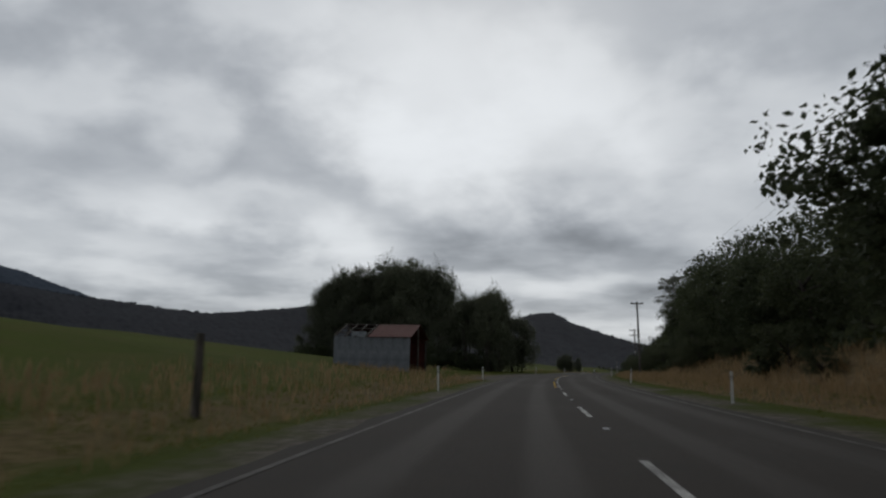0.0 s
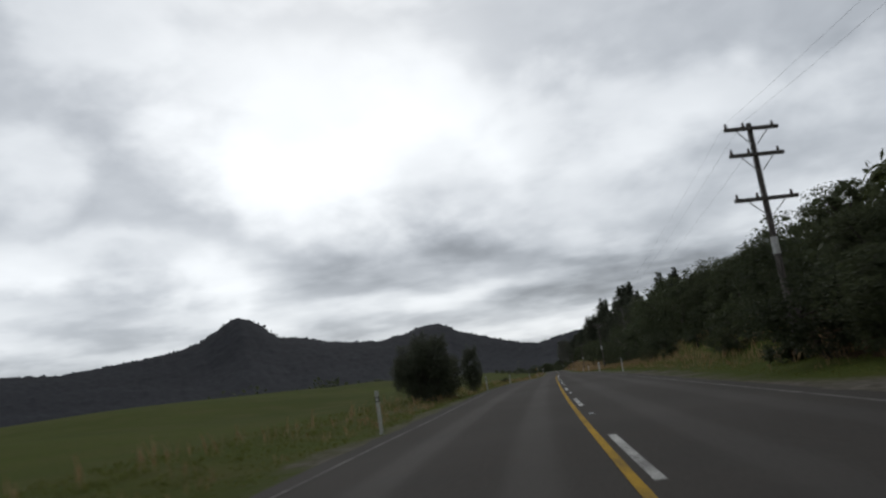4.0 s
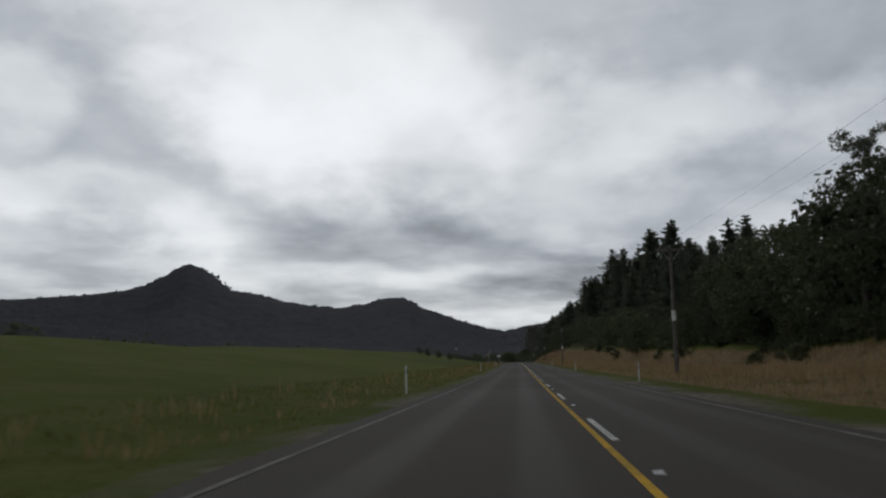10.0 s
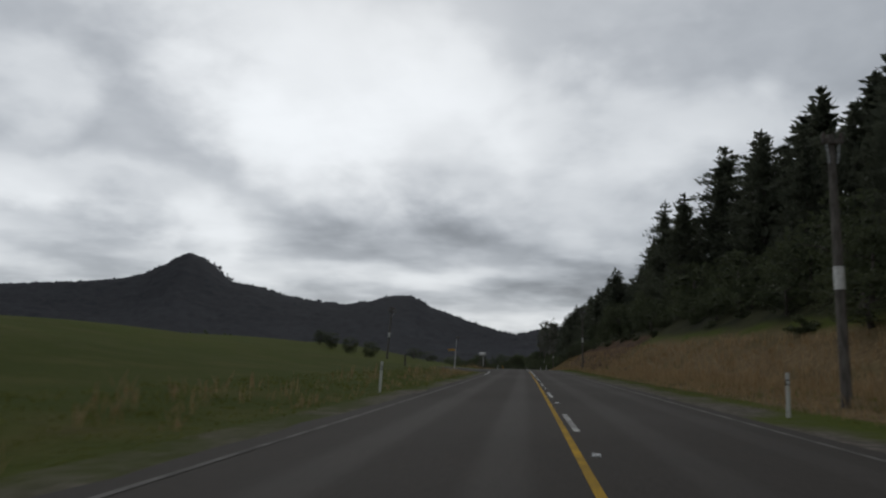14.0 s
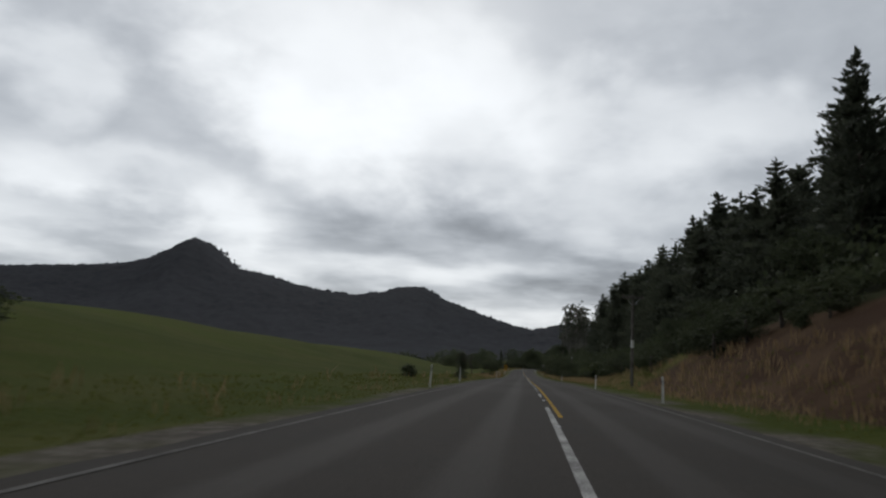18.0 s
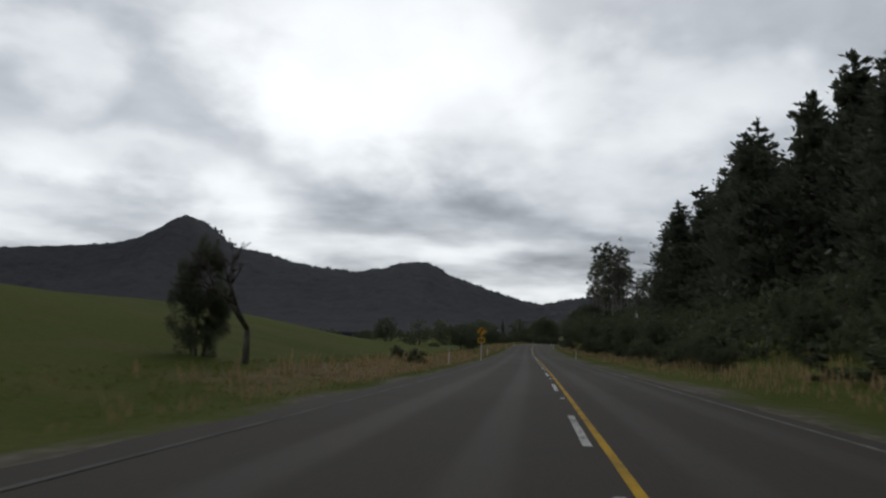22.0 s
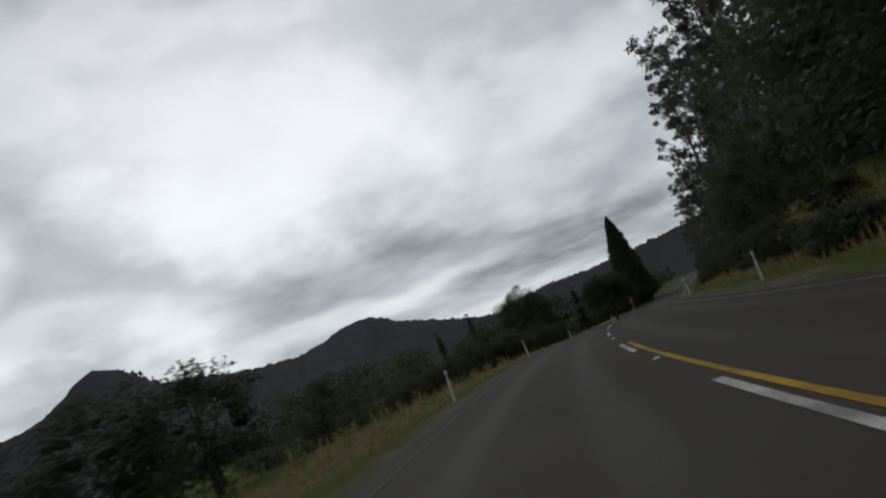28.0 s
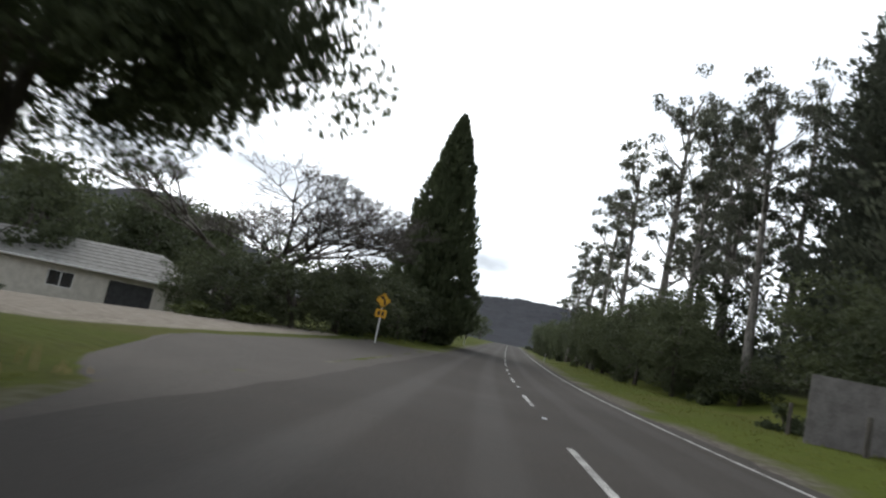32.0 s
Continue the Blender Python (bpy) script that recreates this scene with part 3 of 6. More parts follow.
def make_ridge(name, centre, table, near, crest, back, material, seed, ruffle, label):
    az = np.radians(np.arange(table[0][0], table[-1][0], 0.16))
    rr = np.concatenate([np.linspace(near, crest, 70), np.linspace(crest, back, 8)[1:]])
    el = np.interp(np.degrees(az), *zip(*table))
    verts, faces = [], []
    for j, r in enumerate(rr):
        for i, a in enumerate(az):
            x, y = centre[0] + r * math.sin(a), centre[1] + r * math.cos(a)
            top = crest * math.tan(radians(float(el[i])))
            u = (r - near) / (crest - near)
            if u <= 1:
                rise = u * u * (3 - 2 * u) * 0.55 + 0.45 * u
                spur = 1 - 0.34 * max(0.0, noise.noise((a * 9 + seed, u * 1.2, 1))) * math.sin(math.pi * u)
                z = top * rise * spur
            else:
                z = top * max(0.0, 1 - (r - crest) / (back - crest) * 0.8)
            z += ruffle * min(1, u * 3) * (noise.noise((x * 0.045, y * 0.045, seed)) + 1.0 * noise.noise((x * 0.10, y * 0.10, seed + 4)) + (1.3 * max(0.0, noise.noise((x * 0.16, y * 0.16, seed + 8))) if 0.9 < u < 1.1 else 0.0))
            verts.append((x, y, z - (6 if j else 46)))
    w = len(az)
    faces = [(j * w + i, j * w + i + 1, (j + 1) * w + i + 1, (j + 1) * w + i) for j in range(len(rr) - 1) for i in range(w - 1)]
    me = mesh_of(name, verts, faces, material)
    me.polygons.foreach_set("use_smooth", [True] * len(me.polygons))
    return tagged(new(name, me), label, "hill", kind="structure")


hill_range = make_ridge("hill_range", (-20, 240), RIDGE, 900, 2700, 3300, HAZED_HILL_BUSH, 2, 5.0, "dark bush-covered hills with two rounded peaks")
make_ridge("far_range", (0, 0), [(-85, 7.4), (-60, 7.4), (-52, 6.9), (-49, 6.2), (-47, 5.5), (-44, 4.5), (-41, 3.2)], 3600, 4300, 4700, HAZED_FAR_RANGE, 7, 8.0, "mountain range in the far distance, coloured pale blue for haze")


# ---------------------------------------------------------------- plants
def spin(rng, count):
    v = rng.normal(size=(count, 3))
    return v / np.linalg.norm(v, axis=1)[:, None]


def ball(rng, count, shell=0.4):
    """Places in a unit ball, fuller towards its skin."""
    return spin(rng, count) * (shell + (1 - shell) * rng.uniform(0, 1, count)[:, None] ** 0.6) * rng.uniform(0.55, 1.0, count)[:, None]


def leaf_quads(rng, centres, long, short, along_dir=None, flat_bias=0.0):
    """Corners (n, 4, 3) of leaves round the centres."""
    n = len(centres)
    u = spin(rng, n) if along_dir is None else along_dir + 0.35 * spin(rng, n)
    u[:, 2] *= 1 - flat_bias
    u /= np.linalg.norm(u, axis=1)[:, None]
    v = np.cross(u, spin(rng, n))
    v /= np.linalg.norm(v, axis=1)[:, None]
    size = rng.uniform(0.65, 1.35, n)[:, None]
    a, b = u * long * size / 2, v * short * size / 2
    return np.stack([centres - a, centres + b * 1.0, centres + a, centres - b * 1.0], 1)


def unit_lump():
    """A round lump of 20 triangles."""
    bm = bmesh.new()
    bmesh.ops.create_icosphere(bm, subdivisions=1, radius=1.0)
    verts = np.array([v.co[:] for v in bm.verts])
    faces = np.array([[v.index for v in f.verts] for f in bm.faces], dtype=np.int32)
    bm.free()
    return verts, faces


LUMP, LUMP_FACES = unit_lump()


def lumps(rng, centres, sizes):
    """Uneven dense hearts of the leaf clumps: corners (n, 12, 3)."""
    rough = rng.uniform(0.55, 1.25, (len(centres), len(LUMP), 1))
    return centres[:, None, :] + LUMP[None] * rough * sizes[:, None, :]


def foliage_mesh(name, quads, hearts, material):
    """Loose leaves and the dense hearts behind them, in one mesh."""
    nq, nh = len(quads), len(hearts)
    co = np.concatenate([quads.reshape(-1, 3), hearts.reshape(-1, 3)]).astype(np.float32)
    tris = (LUMP_FACES[None] + (nq * 4 + np.arange(nh, dtype=np.int32) * len(LUMP))[:, None, None]).reshape(-1, 3)
    loops = np.concatenate([np.arange(nq * 4, dtype=np.int32), tris.ravel().astype(np.int32)])
    nt = len(tris)
    me = bpy.data.meshes.new(name)
    me.vertices.add(len(co))
    me.vertices.foreach_set("co", co.ravel())
    me.loops.add(len(loops))
    me.loops.foreach_set("vertex_index", loops)
    me.polygons.add(nq + nt)
    me.polygons.foreach_set("loop_start", np.concatenate([np.arange(nq) * 4, nq * 4 + np.arange(nt) * 3]).astype(np.int32))
    me.polygons.foreach_set("loop_total", np.concatenate([np.full(nq, 4), np.full(nt, 3)]).astype(np.int32))
    me.polygons.foreach_set("use_smooth", np.zeros(nq + nt, bool))
    me.materials.append(material)
    me.update(calc_edges=True)
    return me


def tube_mesh(name, branches, material, sides=6):
    verts, faces = [], []
    for pts, radii in branches:
        tube(verts, faces, pts, radii, sides)
    me = mesh_of(name, verts, faces, material)
    me.polygons.foreach_set("use_smooth", [True] * len(me.polygons))
    return me


def bent(a, b, lift, steps=4):
    a, b = np.array(a, float), np.array(b, float)
    out = []
    for i in range(steps + 1):
        u = i / steps
        p = a + (b - a) * u
        p[2] += lift * math.sin(math.pi * u)
        out.append(tuple(p))
    return out


def pine_parts(seed, h, fine=1.0, spray=1.0):
    rng = np.random.default_rng(seed)
    lean = rng.normal(0, 0.02, 2) * h
    trunk = [([(0, 0, -1.0), (lean[0] * .3, lean[1] * .3, h * .4), (lean[0], lean[1], h * .99)], [h * .018, h * .012, 0.02])]
    quads = []
    levels = int(h * 1.5)
    for i in range(levels):
        u = 0.04 + 0.95 * i / (levels - 1)
        reach = h * 0.235 * (1 - u) ** 0.66 * rng.uniform(0.75, 1.2) + 0.25
        z = u * h
        for k in range(rng.integers(5, 8)):
            t = rng.uniform(0, math.tau)
            length = reach * rng.uniform(0.6, 1.15)
            tip = np.array([math.cos(t) * length, math.sin(t) * length, length * rng.uniform(0.0, 0.55)])
            base = np.array([lean[0] * u, lean[1] * u, z])
            if i % 2 == 0 and k < 3:
                trunk.append((bent(base, base + tip * 0.9, -0.05 * length, 2), [h * .004 * (1.2 - u), h * .003 * (1.2 - u), 0.01]))
            m = max(5, int(length * 9 * fine))
            f = rng.uniform(0.25, 1.0, m)[:, None]
            pts = base + tip * f + rng.normal(0, 0.10 * length + 0.05, (m, 3)) * [1, 1, 0.5]
            d = np.tile(tip / np.linalg.norm(tip) + [0, 0, 0.45], (m, 1))
            quads.append(leaf_quads(rng, pts, 0.037 * h * spray, 0.0135 * h * spray, d))
    inner = int(260 / spray ** 1.5)
    core = np.array([[lean[0] * u, lean[1] * u, u * h] for u in rng.uniform(.05, .9, inner)])
    core[:, :2] += rng.normal(0, 1, (inner, 2)) * (0.085 * h * (1 - core[:, 2:3] / h))
    quads.append(leaf_quads(rng, core, 0.075 * h * spray, 0.05 * h * spray))
    spike = np.stack([rng.normal(lean[0], .05, 10), rng.normal(lean[1], .05, 10), h * rng.uniform(.93, 1.02, 10)], 1)
    quads.append(leaf_quads(rng, spike, 0.05 * h, 0.016 * h, np.tile([0, 0, 1.0], (10, 1))))
    return tube_mesh("trunk", trunk, DARK_BARK, 5), quads_mesh("crown", np.concatenate(quads), PINE_LEAF)


def broadleaf_parts(seed, h, spread, leaf, clumps=40, per=60, bare=0.18, leaf_size=0.022, stems=1, droop=0.0, twigs=0, limbs=8, big=(0.09, 0.155), heart=0.55, under=-0.35):
    """A round-headed tree: trunk and limbs, and clumps of leaves at the limbs' ends."""
    rng = np.random.default_rng(seed)
    wood, quads = [], []
    mid = np.array([0, 0, h * (bare + (1 - bare) * 0.5)])
    half = np.array([spread / 2, spread / 2, h * (1 - bare) * 0.5])
    forks = []
    for k in range(stems):
        t = rng.uniform(0, math.tau)
        foot = np.array([math.cos(t), math.sin(t), 0]) * (0.0 if stems == 1 else spread * 0.16 * rng.uniform(.3, 1))
        top = foot * 2.0 + np.array([rng.normal(0, .05 * h), rng.normal(0, .05 * h), h * rng.uniform(.45, .62)])
        wood.append((bent(foot - [0, 0, .6], top, 0.0, 3), list(np.linspace(h * .030, h * .012, 4) / (stems ** 0.4))))
        forks.append((foot, top))
    d = spin(rng, clumps)
    low = d[:, 2] < under
    if bare > 0.1:
        d[low, 2] *= -0.6
    size = h * rng.uniform(big[0], big[1], clumps)
    reach = rng.uniform(0.35, 1.0, clumps) ** 0.6
    centres = mid + d * (half - size[:, None] * 0.7) * reach[:, None] * rng.uniform(0.92, 1.12, clumps)[:, None]
    flat_size = size[:, None] * np.array([1.0, 1.0, 0.78])
    for i in range(clumps):
        c = centres[i]
        foot, top = forks[rng.integers(0, len(forks))]
        start = foot + (top - foot) * rng.uniform(0.45, 1.0)
        if i < limbs:
            wood.append((bent(start, c, 0.04 * h, 2), [h * .009, h * .006, h * .003]))
        way_out = spin(rng, per)
        if reach[i] > 0.5:
            way_out += d[i] * 0.45
            way_out /= np.linalg.norm(way_out, axis=1)[:, None]
        pts = c + way_out * (0.35 + 0.75 * rng.uniform(0, 1, per) ** 0.8)[:, None] * flat_size[i]
        along = None
        if droop:
            pts[:, 2] -= droop * rng.uniform(0, 1, per) ** 2 * size[i] * 1.2
            along = np.tile([0, 0, -1.0], (per, 1)) * droop + way_out * 0.7 + rng.normal(0, .45, (per, 3))
        quads.append(leaf_quads(rng, pts, leaf_size * h, leaf_size * h * (0.46 if droop else 0.55), along))
        if twigs and reach[i] > 0.7:
            for _ in range(twigs):
                w = d[i] + rng.normal(0, .55, 3)
                w /= np.linalg.norm(w)
                end = c + w * size[i] * rng.uniform(1.0, 1.45)
                line = bent(c + w * size[i] * .4, end, .10 * size[i], 3)
                wood.append((line, [.022, .016, .011, .006]))
                m = 26
                f = rng.uniform(.25, 1.0, m)
                pts = np.array(line[0]) + (end - np.array(line[0])) * f[:, None] + rng.normal(0, .07 * size[i], (m, 3))
                pts[:, 2] += .10 * size[i] * np.sin(math.pi * f)
                quads.append(leaf_quads(rng, pts, leaf_size * h * .85, leaf_size * h * .26, np.tile(w, (m, 1)) + rng.normal(0, .5, (m, 3)) - [0, 0, .3 * droop]))
    hearts = lumps(rng, centres, flat_size * heart * np.clip((1.7 if not droop else 1.95) - 1.7 * reach, 0.05, 1.1)[:, None])
    return tube_mesh("trunk", wood, DARK_BARK, 4), foliage_mesh("crown", np.concatenate(quads), hearts, leaf)


def gum_parts(seed, h, spread, full=1.0, limbs=0):
    """A tall gum: long pale bole, rising limbs, small airy clumps."""
    rng = np.random.default_rng(seed)
    wood, quads = [], []
    top = np.array([rng.normal(0, .03 * h), rng.normal(0, .03 * h), h * 0.93])
    bole = bent((0, 0, -1), top, 0, 6)
    wood.append((bole, list(np.linspace(h * .016, h * .003, 7))))
    for i in range(limbs or 30):
        u = 0.22 + 0.75 * (i + rng.random()) / limbs if limbs else rng.uniform(0.30, 0.97)
        start = np.array(top) * u
        t = rng.uniform(0, math.tau)
        r = spread / 2 * (1.05 - 0.75 * (u - 0.3)) * rng.uniform(0.3, 1.0)
        end = start + [math.cos(t) * r, math.sin(t) * r, h * rng.uniform(.04, .13)]
        wood.append((bent(start, end, -0.01 * h, 3), [h * .0045, h * .0035, h * .002, 0.015]))
        for j in range(rng.integers(2, 4)):
            c = end + rng.normal(0, .025 * h, 3)
            size = h * rng.uniform(.022, .044) * full
            if j:
                wood.append((bent(start + (end - start) * .6, c, .01 * h, 2), [h * .002, h * .0015, .01]))
            m = int(64 * full)
            pts = c + ball(rng, m) * [size, size, size * .62]
            quads.append(leaf_quads(rng, pts, .015 * h, .0055 * h, np.tile([0, 0, -.8], (m, 1)) + rng.normal(0, .6, (m, 3))))
    return tube_mesh("trunk", wood, PALE_BARK, 6), quads_mesh("crown", np.concatenate(quads), GUM_LEAF)


def cypress_parts(seed, h, wide):
    rng = np.random.default_rng(seed)
    n = 15000
    u = rng.uniform(0, 1, n) ** 1.35
    t = rng.uniform(0, math.tau, n)
    ruff = 0.88 + 0.13 * np.sin(t * 5 + u * 21) + 0.08 * np.sin(t * 9 - u * 34)
    r = wide / 2 * np.clip((1 - u), 0, 1) ** 0.72 * np.clip(u * 9 + .5, 0, 1) * ruff * np.sqrt(rng.uniform(.55, 1.0, n))
    pts = np.stack([np.cos(t) * r, np.sin(t) * r, 0.03 * h + u * h * .97], 1)
    d = np.stack([np.cos(t) * .6, np.sin(t) * .6, np.ones(n)], 1)
    wood = [([(0, 0, -.6), (0, 0, h * .5), (0, 0, h * .95)], [h * .03, h * .015, .02])]
    k = np.linspace(0.03, 0.88, 22)
    core = np.stack([np.zeros(22), np.zeros(22), k * h], 1)
    girth = np.maximum(wide / 2 * (1 - k) ** 0.72 * 0.74, .1)
    hearts = lumps(rng, core, np.stack([girth, girth, np.full(22, h * .05)], 1))
    return tube_mesh("trunk", wood, DARK_BARK, 7), foliage_mesh("crown", leaf_quads(rng, pts, .026 * h, .012 * h, d), hearts, CYPRESS_LEAF)


def bare_parts(seed, h, spread, bark_m=None, twig=5):
    """A leafless tree, forked again and again."""
    rng = np.random.default_rng(seed)
    stem, wood = [], []

    def grow(a, d, length, r, depth):
        b = a + d * length
        (stem if depth == twig else wood).append((bent(a, b, length * rng.uniform(-.04, .06), 2), [r, r * .85, r * .68]))
        if depth == 0:
            return
        for _ in range(rng.integers(2, 4) if twig < 7 else 3):
            e = d + rng.normal(0, .42, 3) * [spread, spread, .5] + [0, 0, .10]
            grow(b, e / np.linalg.norm(e), length * rng.uniform(.6, .82), r * (.62 if twig < 7 else .66), depth - 1)

    grow(np.array([0, 0, -.3]), np.array([0, 0, 1.0]), h * .26, h * (.022 if twig < 7 else .015), twig)
    return [("trunk", tube_mesh("trunk", stem, bark_m or DARK_BARK, 8)), ("crown", tube_mesh("crown", wood, bark_m or DARK_BARK, 4))]


def shrub_parts(seed, leaf, loose=1.0):
    """A bush one metre high and about 1.3 m wide."""
    rng = np.random.default_rng(seed)
    quads, wood = [], []
    n = 14
    d = spin(rng, n)
    d[:, 2] = np.abs(d[:, 2])
    centres = d * [0.50, 0.50, 0.70] * rng.uniform(.3, 1.0, n)[:, None] * loose + [0, 0, .12]
    sizes = rng.uniform(.17, .29, n)[:, None] * np.array([1, 1, .85])
    for i in range(n):
        m = 62
        w = spin(rng, m) + d[i] * .4
        w /= np.linalg.norm(w, axis=1)[:, None]
        quads.append(leaf_quads(rng, centres[i] + w * rng.uniform(.35, 1.2, m)[:, None] * sizes[i], .105, .055, w + spin(rng, m)))
        if i % 3 == 0:
            wood.append((bent((0, 0, -.1), centres[i], .05, 2), [.03, .02, .008]))
    return tube_mesh("stem", wood, DARK_BARK, 4), foliage_mesh("leaves", np.concatenate(quads), lumps(rng, centres, sizes * .62), leaf)


def fern_parts(seed):
    """A tree fern three metres high."""
    rng = np.random.default_rng(seed)
    wood = [([(0, 0, -.3), (0.05, 0, 1.0), (0.08, .02, 1.9)], [.14, .12, .13])]
    quads = []
    for k in range(18):
        t = k * math.tau / 18 + rng.uniform(-.1, .1)
        reach, rise = rng.uniform(1.3, 1.8), rng.uniform(.35, .95)
        prev = None
        for i in range(9):
            u = i / 8
            p = np.array([.08 + math.cos(t) * reach * u, .02 + math.sin(t) * reach * u, 1.9 + rise * math.sin(u * 2.2) * 1.1 - .9 * u * u])
            if prev is not None:
                w = .26 * (1 - (2 * u - .9) ** 2 * .7)
                side = np.array([-math.sin(t), math.cos(t), 0]) * w
                quads.append(np.stack([[prev - side - [0, 0, .06], prev, p, p - side - [0, 0, .06]], [prev, prev + side - [0, 0, .06], p + side - [0, 0, .06], p]]))
            prev = p
    return tube_mesh("trunk", wood, DARK_BARK, 7), quads_mesh("fronds", np.concatenate(quads), FERN_LEAF)


class Planter:
    """Plants copies of a few models, with a label and a group."""

    def __init__(self, name, category, group, label, models, nominal):
        self.name, self.category, self.group, self.label, self.nominal = name, category, group, label, nominal
        self.models, self.made = models, {}

    def put(self, s, e, height, pick, turn, wide=1.0, label=None, sink=0.15):
        m = Matrix.Translation(spot(s, e, -sink)) @ Matrix.Rotation(turn, 4, "Z") @ Matrix.Diagonal((height / self.nominal * wide, height / self.nominal * wide, height / self.nominal, 1))
        pick = pick % len(self.models)
        if pick not in self.made:
            ob = thing(self.name, (0, 0, 0), label or self.label, self.category, self.group)
            for name, me in self.models[pick]:
                part(name, me, ob)
            self.made[pick] = ob
            ob.matrix_world = m
            return ob
        base = self.made[pick]
        held = base.scale.copy()
        base.scale = (1, 1, 1)
        ob = copy_thing(base, m)
        base.scale = held
        if label:
            tagged(ob, label=label)
        return ob


def named(trunk, crown):
    return [("trunk", trunk), ("crown", crown)]


PINES = Planter("pine_tree", "tree", "pines on the hillside", "tall dark pine tree on the hillside above the road", [named(*pine_parts(11 + i, 18.0, 1.4, 0.8)) for i in range(5)] + [named(*pine_parts(16 + i, 18.0, 0.45, 1.45)) for i in range(5)], 18.0)
TALL_PINES = Planter("pine_tree", "tree", "tall pines beside the bend", "very tall dense dark pine beside the road", [named(*pine_parts(21 + i, 30.0, 1.6, 0.5)) for i in range(2)], 30.0)
BUSHES = Planter("bush_tree", "tree", "native trees on the bank", "dark round-headed native tree on the bank", [named(*broadleaf_parts(31 + i, 8.0, 6.8, BUSH_LEAF, 60, 84, 0.0, 0.028)) for i in range(4)] + [named(*broadleaf_parts(41 + i, 8.0, 6.8, BUSH_LEAF, 36, 46, 0.0, 0.040, limbs=3, big=(0.11, 0.19))) for i in range(4)], 8.0)
BIG_SHRUBS = Planter("large_shrub", "bush", "large shrubs along the road", "full dark green shrub on the bank", BUSHES.models, 8.0)
HEDGE = Planter("hedge_bush", "hedge", "hedge bushes by the road", "dense dark hedge bush", BUSHES.models, 8.0)
SHRUBS = Planter("shrub", "bush", "shrubs along the verge", "low dark green shrub beside the road", [[("stem", a), ("leaves", b)] for a, b in (shrub_parts(51 + i, BUSH_LEAF, 1.0 + .1 * i) for i in range(4))], 1.0)
WILLOWS = Planter("willow_tree", "tree", "willows behind the shed", "grey-green willow with many stems on the roadside", [named(*broadleaf_parts(71 + i, 11.0, 9.5, WILLOW_LEAF, 88, 230, 0.0, 0.0215, 5, 0.55, 3, 12, (0.085, 0.145), 0.6)) for i in range(3)], 11.0)
GUMS = Planter("gum_tree", "tree", "gum trees beside the bend", "tall pale-stemmed gum tree with airy foliage", [named(*gum_parts(91 + i, 26.0, 9.0)) for i in range(4)], 26.0)
FERNS = Planter("tree_fern", "tree fern", "tree ferns on the bank", "tree fern with arching green fronds", [[("trunk", a), ("fronds", b)] for a, b in (fern_parts(111 + i) for i in range(2))], 3.0)
FIRS = Planter("garden_conifer", "tree", "garden conifers by the driveway", "dark conifer with spreading branches beside the driveway", [named(*pine_parts(131 + i, 9.0)) for i in range(2)], 9.0)
SHADE = Planter("shade_tree", "tree", "garden trees by the driveway", "broad leafy shade tree on the grass by the driveway", [named(*broadleaf_parts(141 + i, 9.0, 10.0, BUSH_LEAF, (250, 170)[i], (390, 320)[i], (0.13, 0.02)[i], (0.0142, 0.016)[i], big=((0.075, 0.13), (0.08, 0.15))[i], heart=(0.66, 0.66)[i], under=-0.62)) for i in range(2)], 9.0)



def low_bush(s, e, h, pick, turn, wide=1.0, label="low dark green shrub beside the road"):
    """A low shrub, or a fuller bush where it stands higher."""
    if h > 1.5:
        return BIG_SHRUBS.put(s, e, h, pick % 4 + (0 if s < 150 or s > 560 else 4), turn, wide * 1.4, label)
    return SHRUBS.put(s, e, h, pick, turn, wide, label)


rng = random.Random(5)
# tops of the trees above the road at 28 m to the right of it
CANOPY = [(-40, 15), (190, 13.5), (217, 15), (229, 16), (240, 17), (250, 16), (259, 15), (269, 17.5), (280, 20.5), (289, 23.5), (301, 22.5), (313, 23.5), (323, 21), (332, 19.5), (342, 18), (356, 19), (381, 20), (394, 20.5), (410, 20.5), (425, 22.5), (440, 26), (460, 30.5), (480, 32), (496, 28), (508, 27), (531, 29), (542, 25), (562, 25), (583, 28.5), (598, 29), (608, 26), (620, 29), (641, 27), (656, 29), (680, 30.5), (712, 28.5), (733, 27), (760, 25)]
# hillside pines
for row, (e0, e1, s0, s1, step) in enumerate(((23, 30, 356, 738, 6.0), (31, 42, 312, 742, 7.0), (44, 62, 312, 765, 11.0))):
    s = s0
    while s < s1:
        e = rng.uniform(e0, e1) + (3.0 if s > 640 else 0.0)
        x, y = flat(s, e)
        lift = land_z(x, y) - road_at(s)[2]
        want = float(np.interp(s, *zip(*CANOPY))) * (e / 28.0) ** (0.8 if row == 0 else 0.6) * rng.uniform(0.88, 1.04) * (0.85 if row and 350 < s < 420 else 1.0) * (0.78 if row == 2 else 1.0)
        PINES.put(s, e, min(max(want - lift, 7.0), 23.0), rng.randrange(5) + (5 if row else 0), rng.uniform(0, 6.28), rng.uniform(1.15, 1.5))
        s += step * rng.uniform(0.7, 1.3)
for s, e, h, k in ((484, 20.5, 17.2, 0), (475, 20.5, 16.6, 2), (527.5, 20.0, 14.2, 1), (532, 21.0, 14.4, 3), (667, 23, 20.0, 4), (675, 27, 22.5, 0)):
    PINES.put(s, e, h, k, s * 1.1, 1.05)
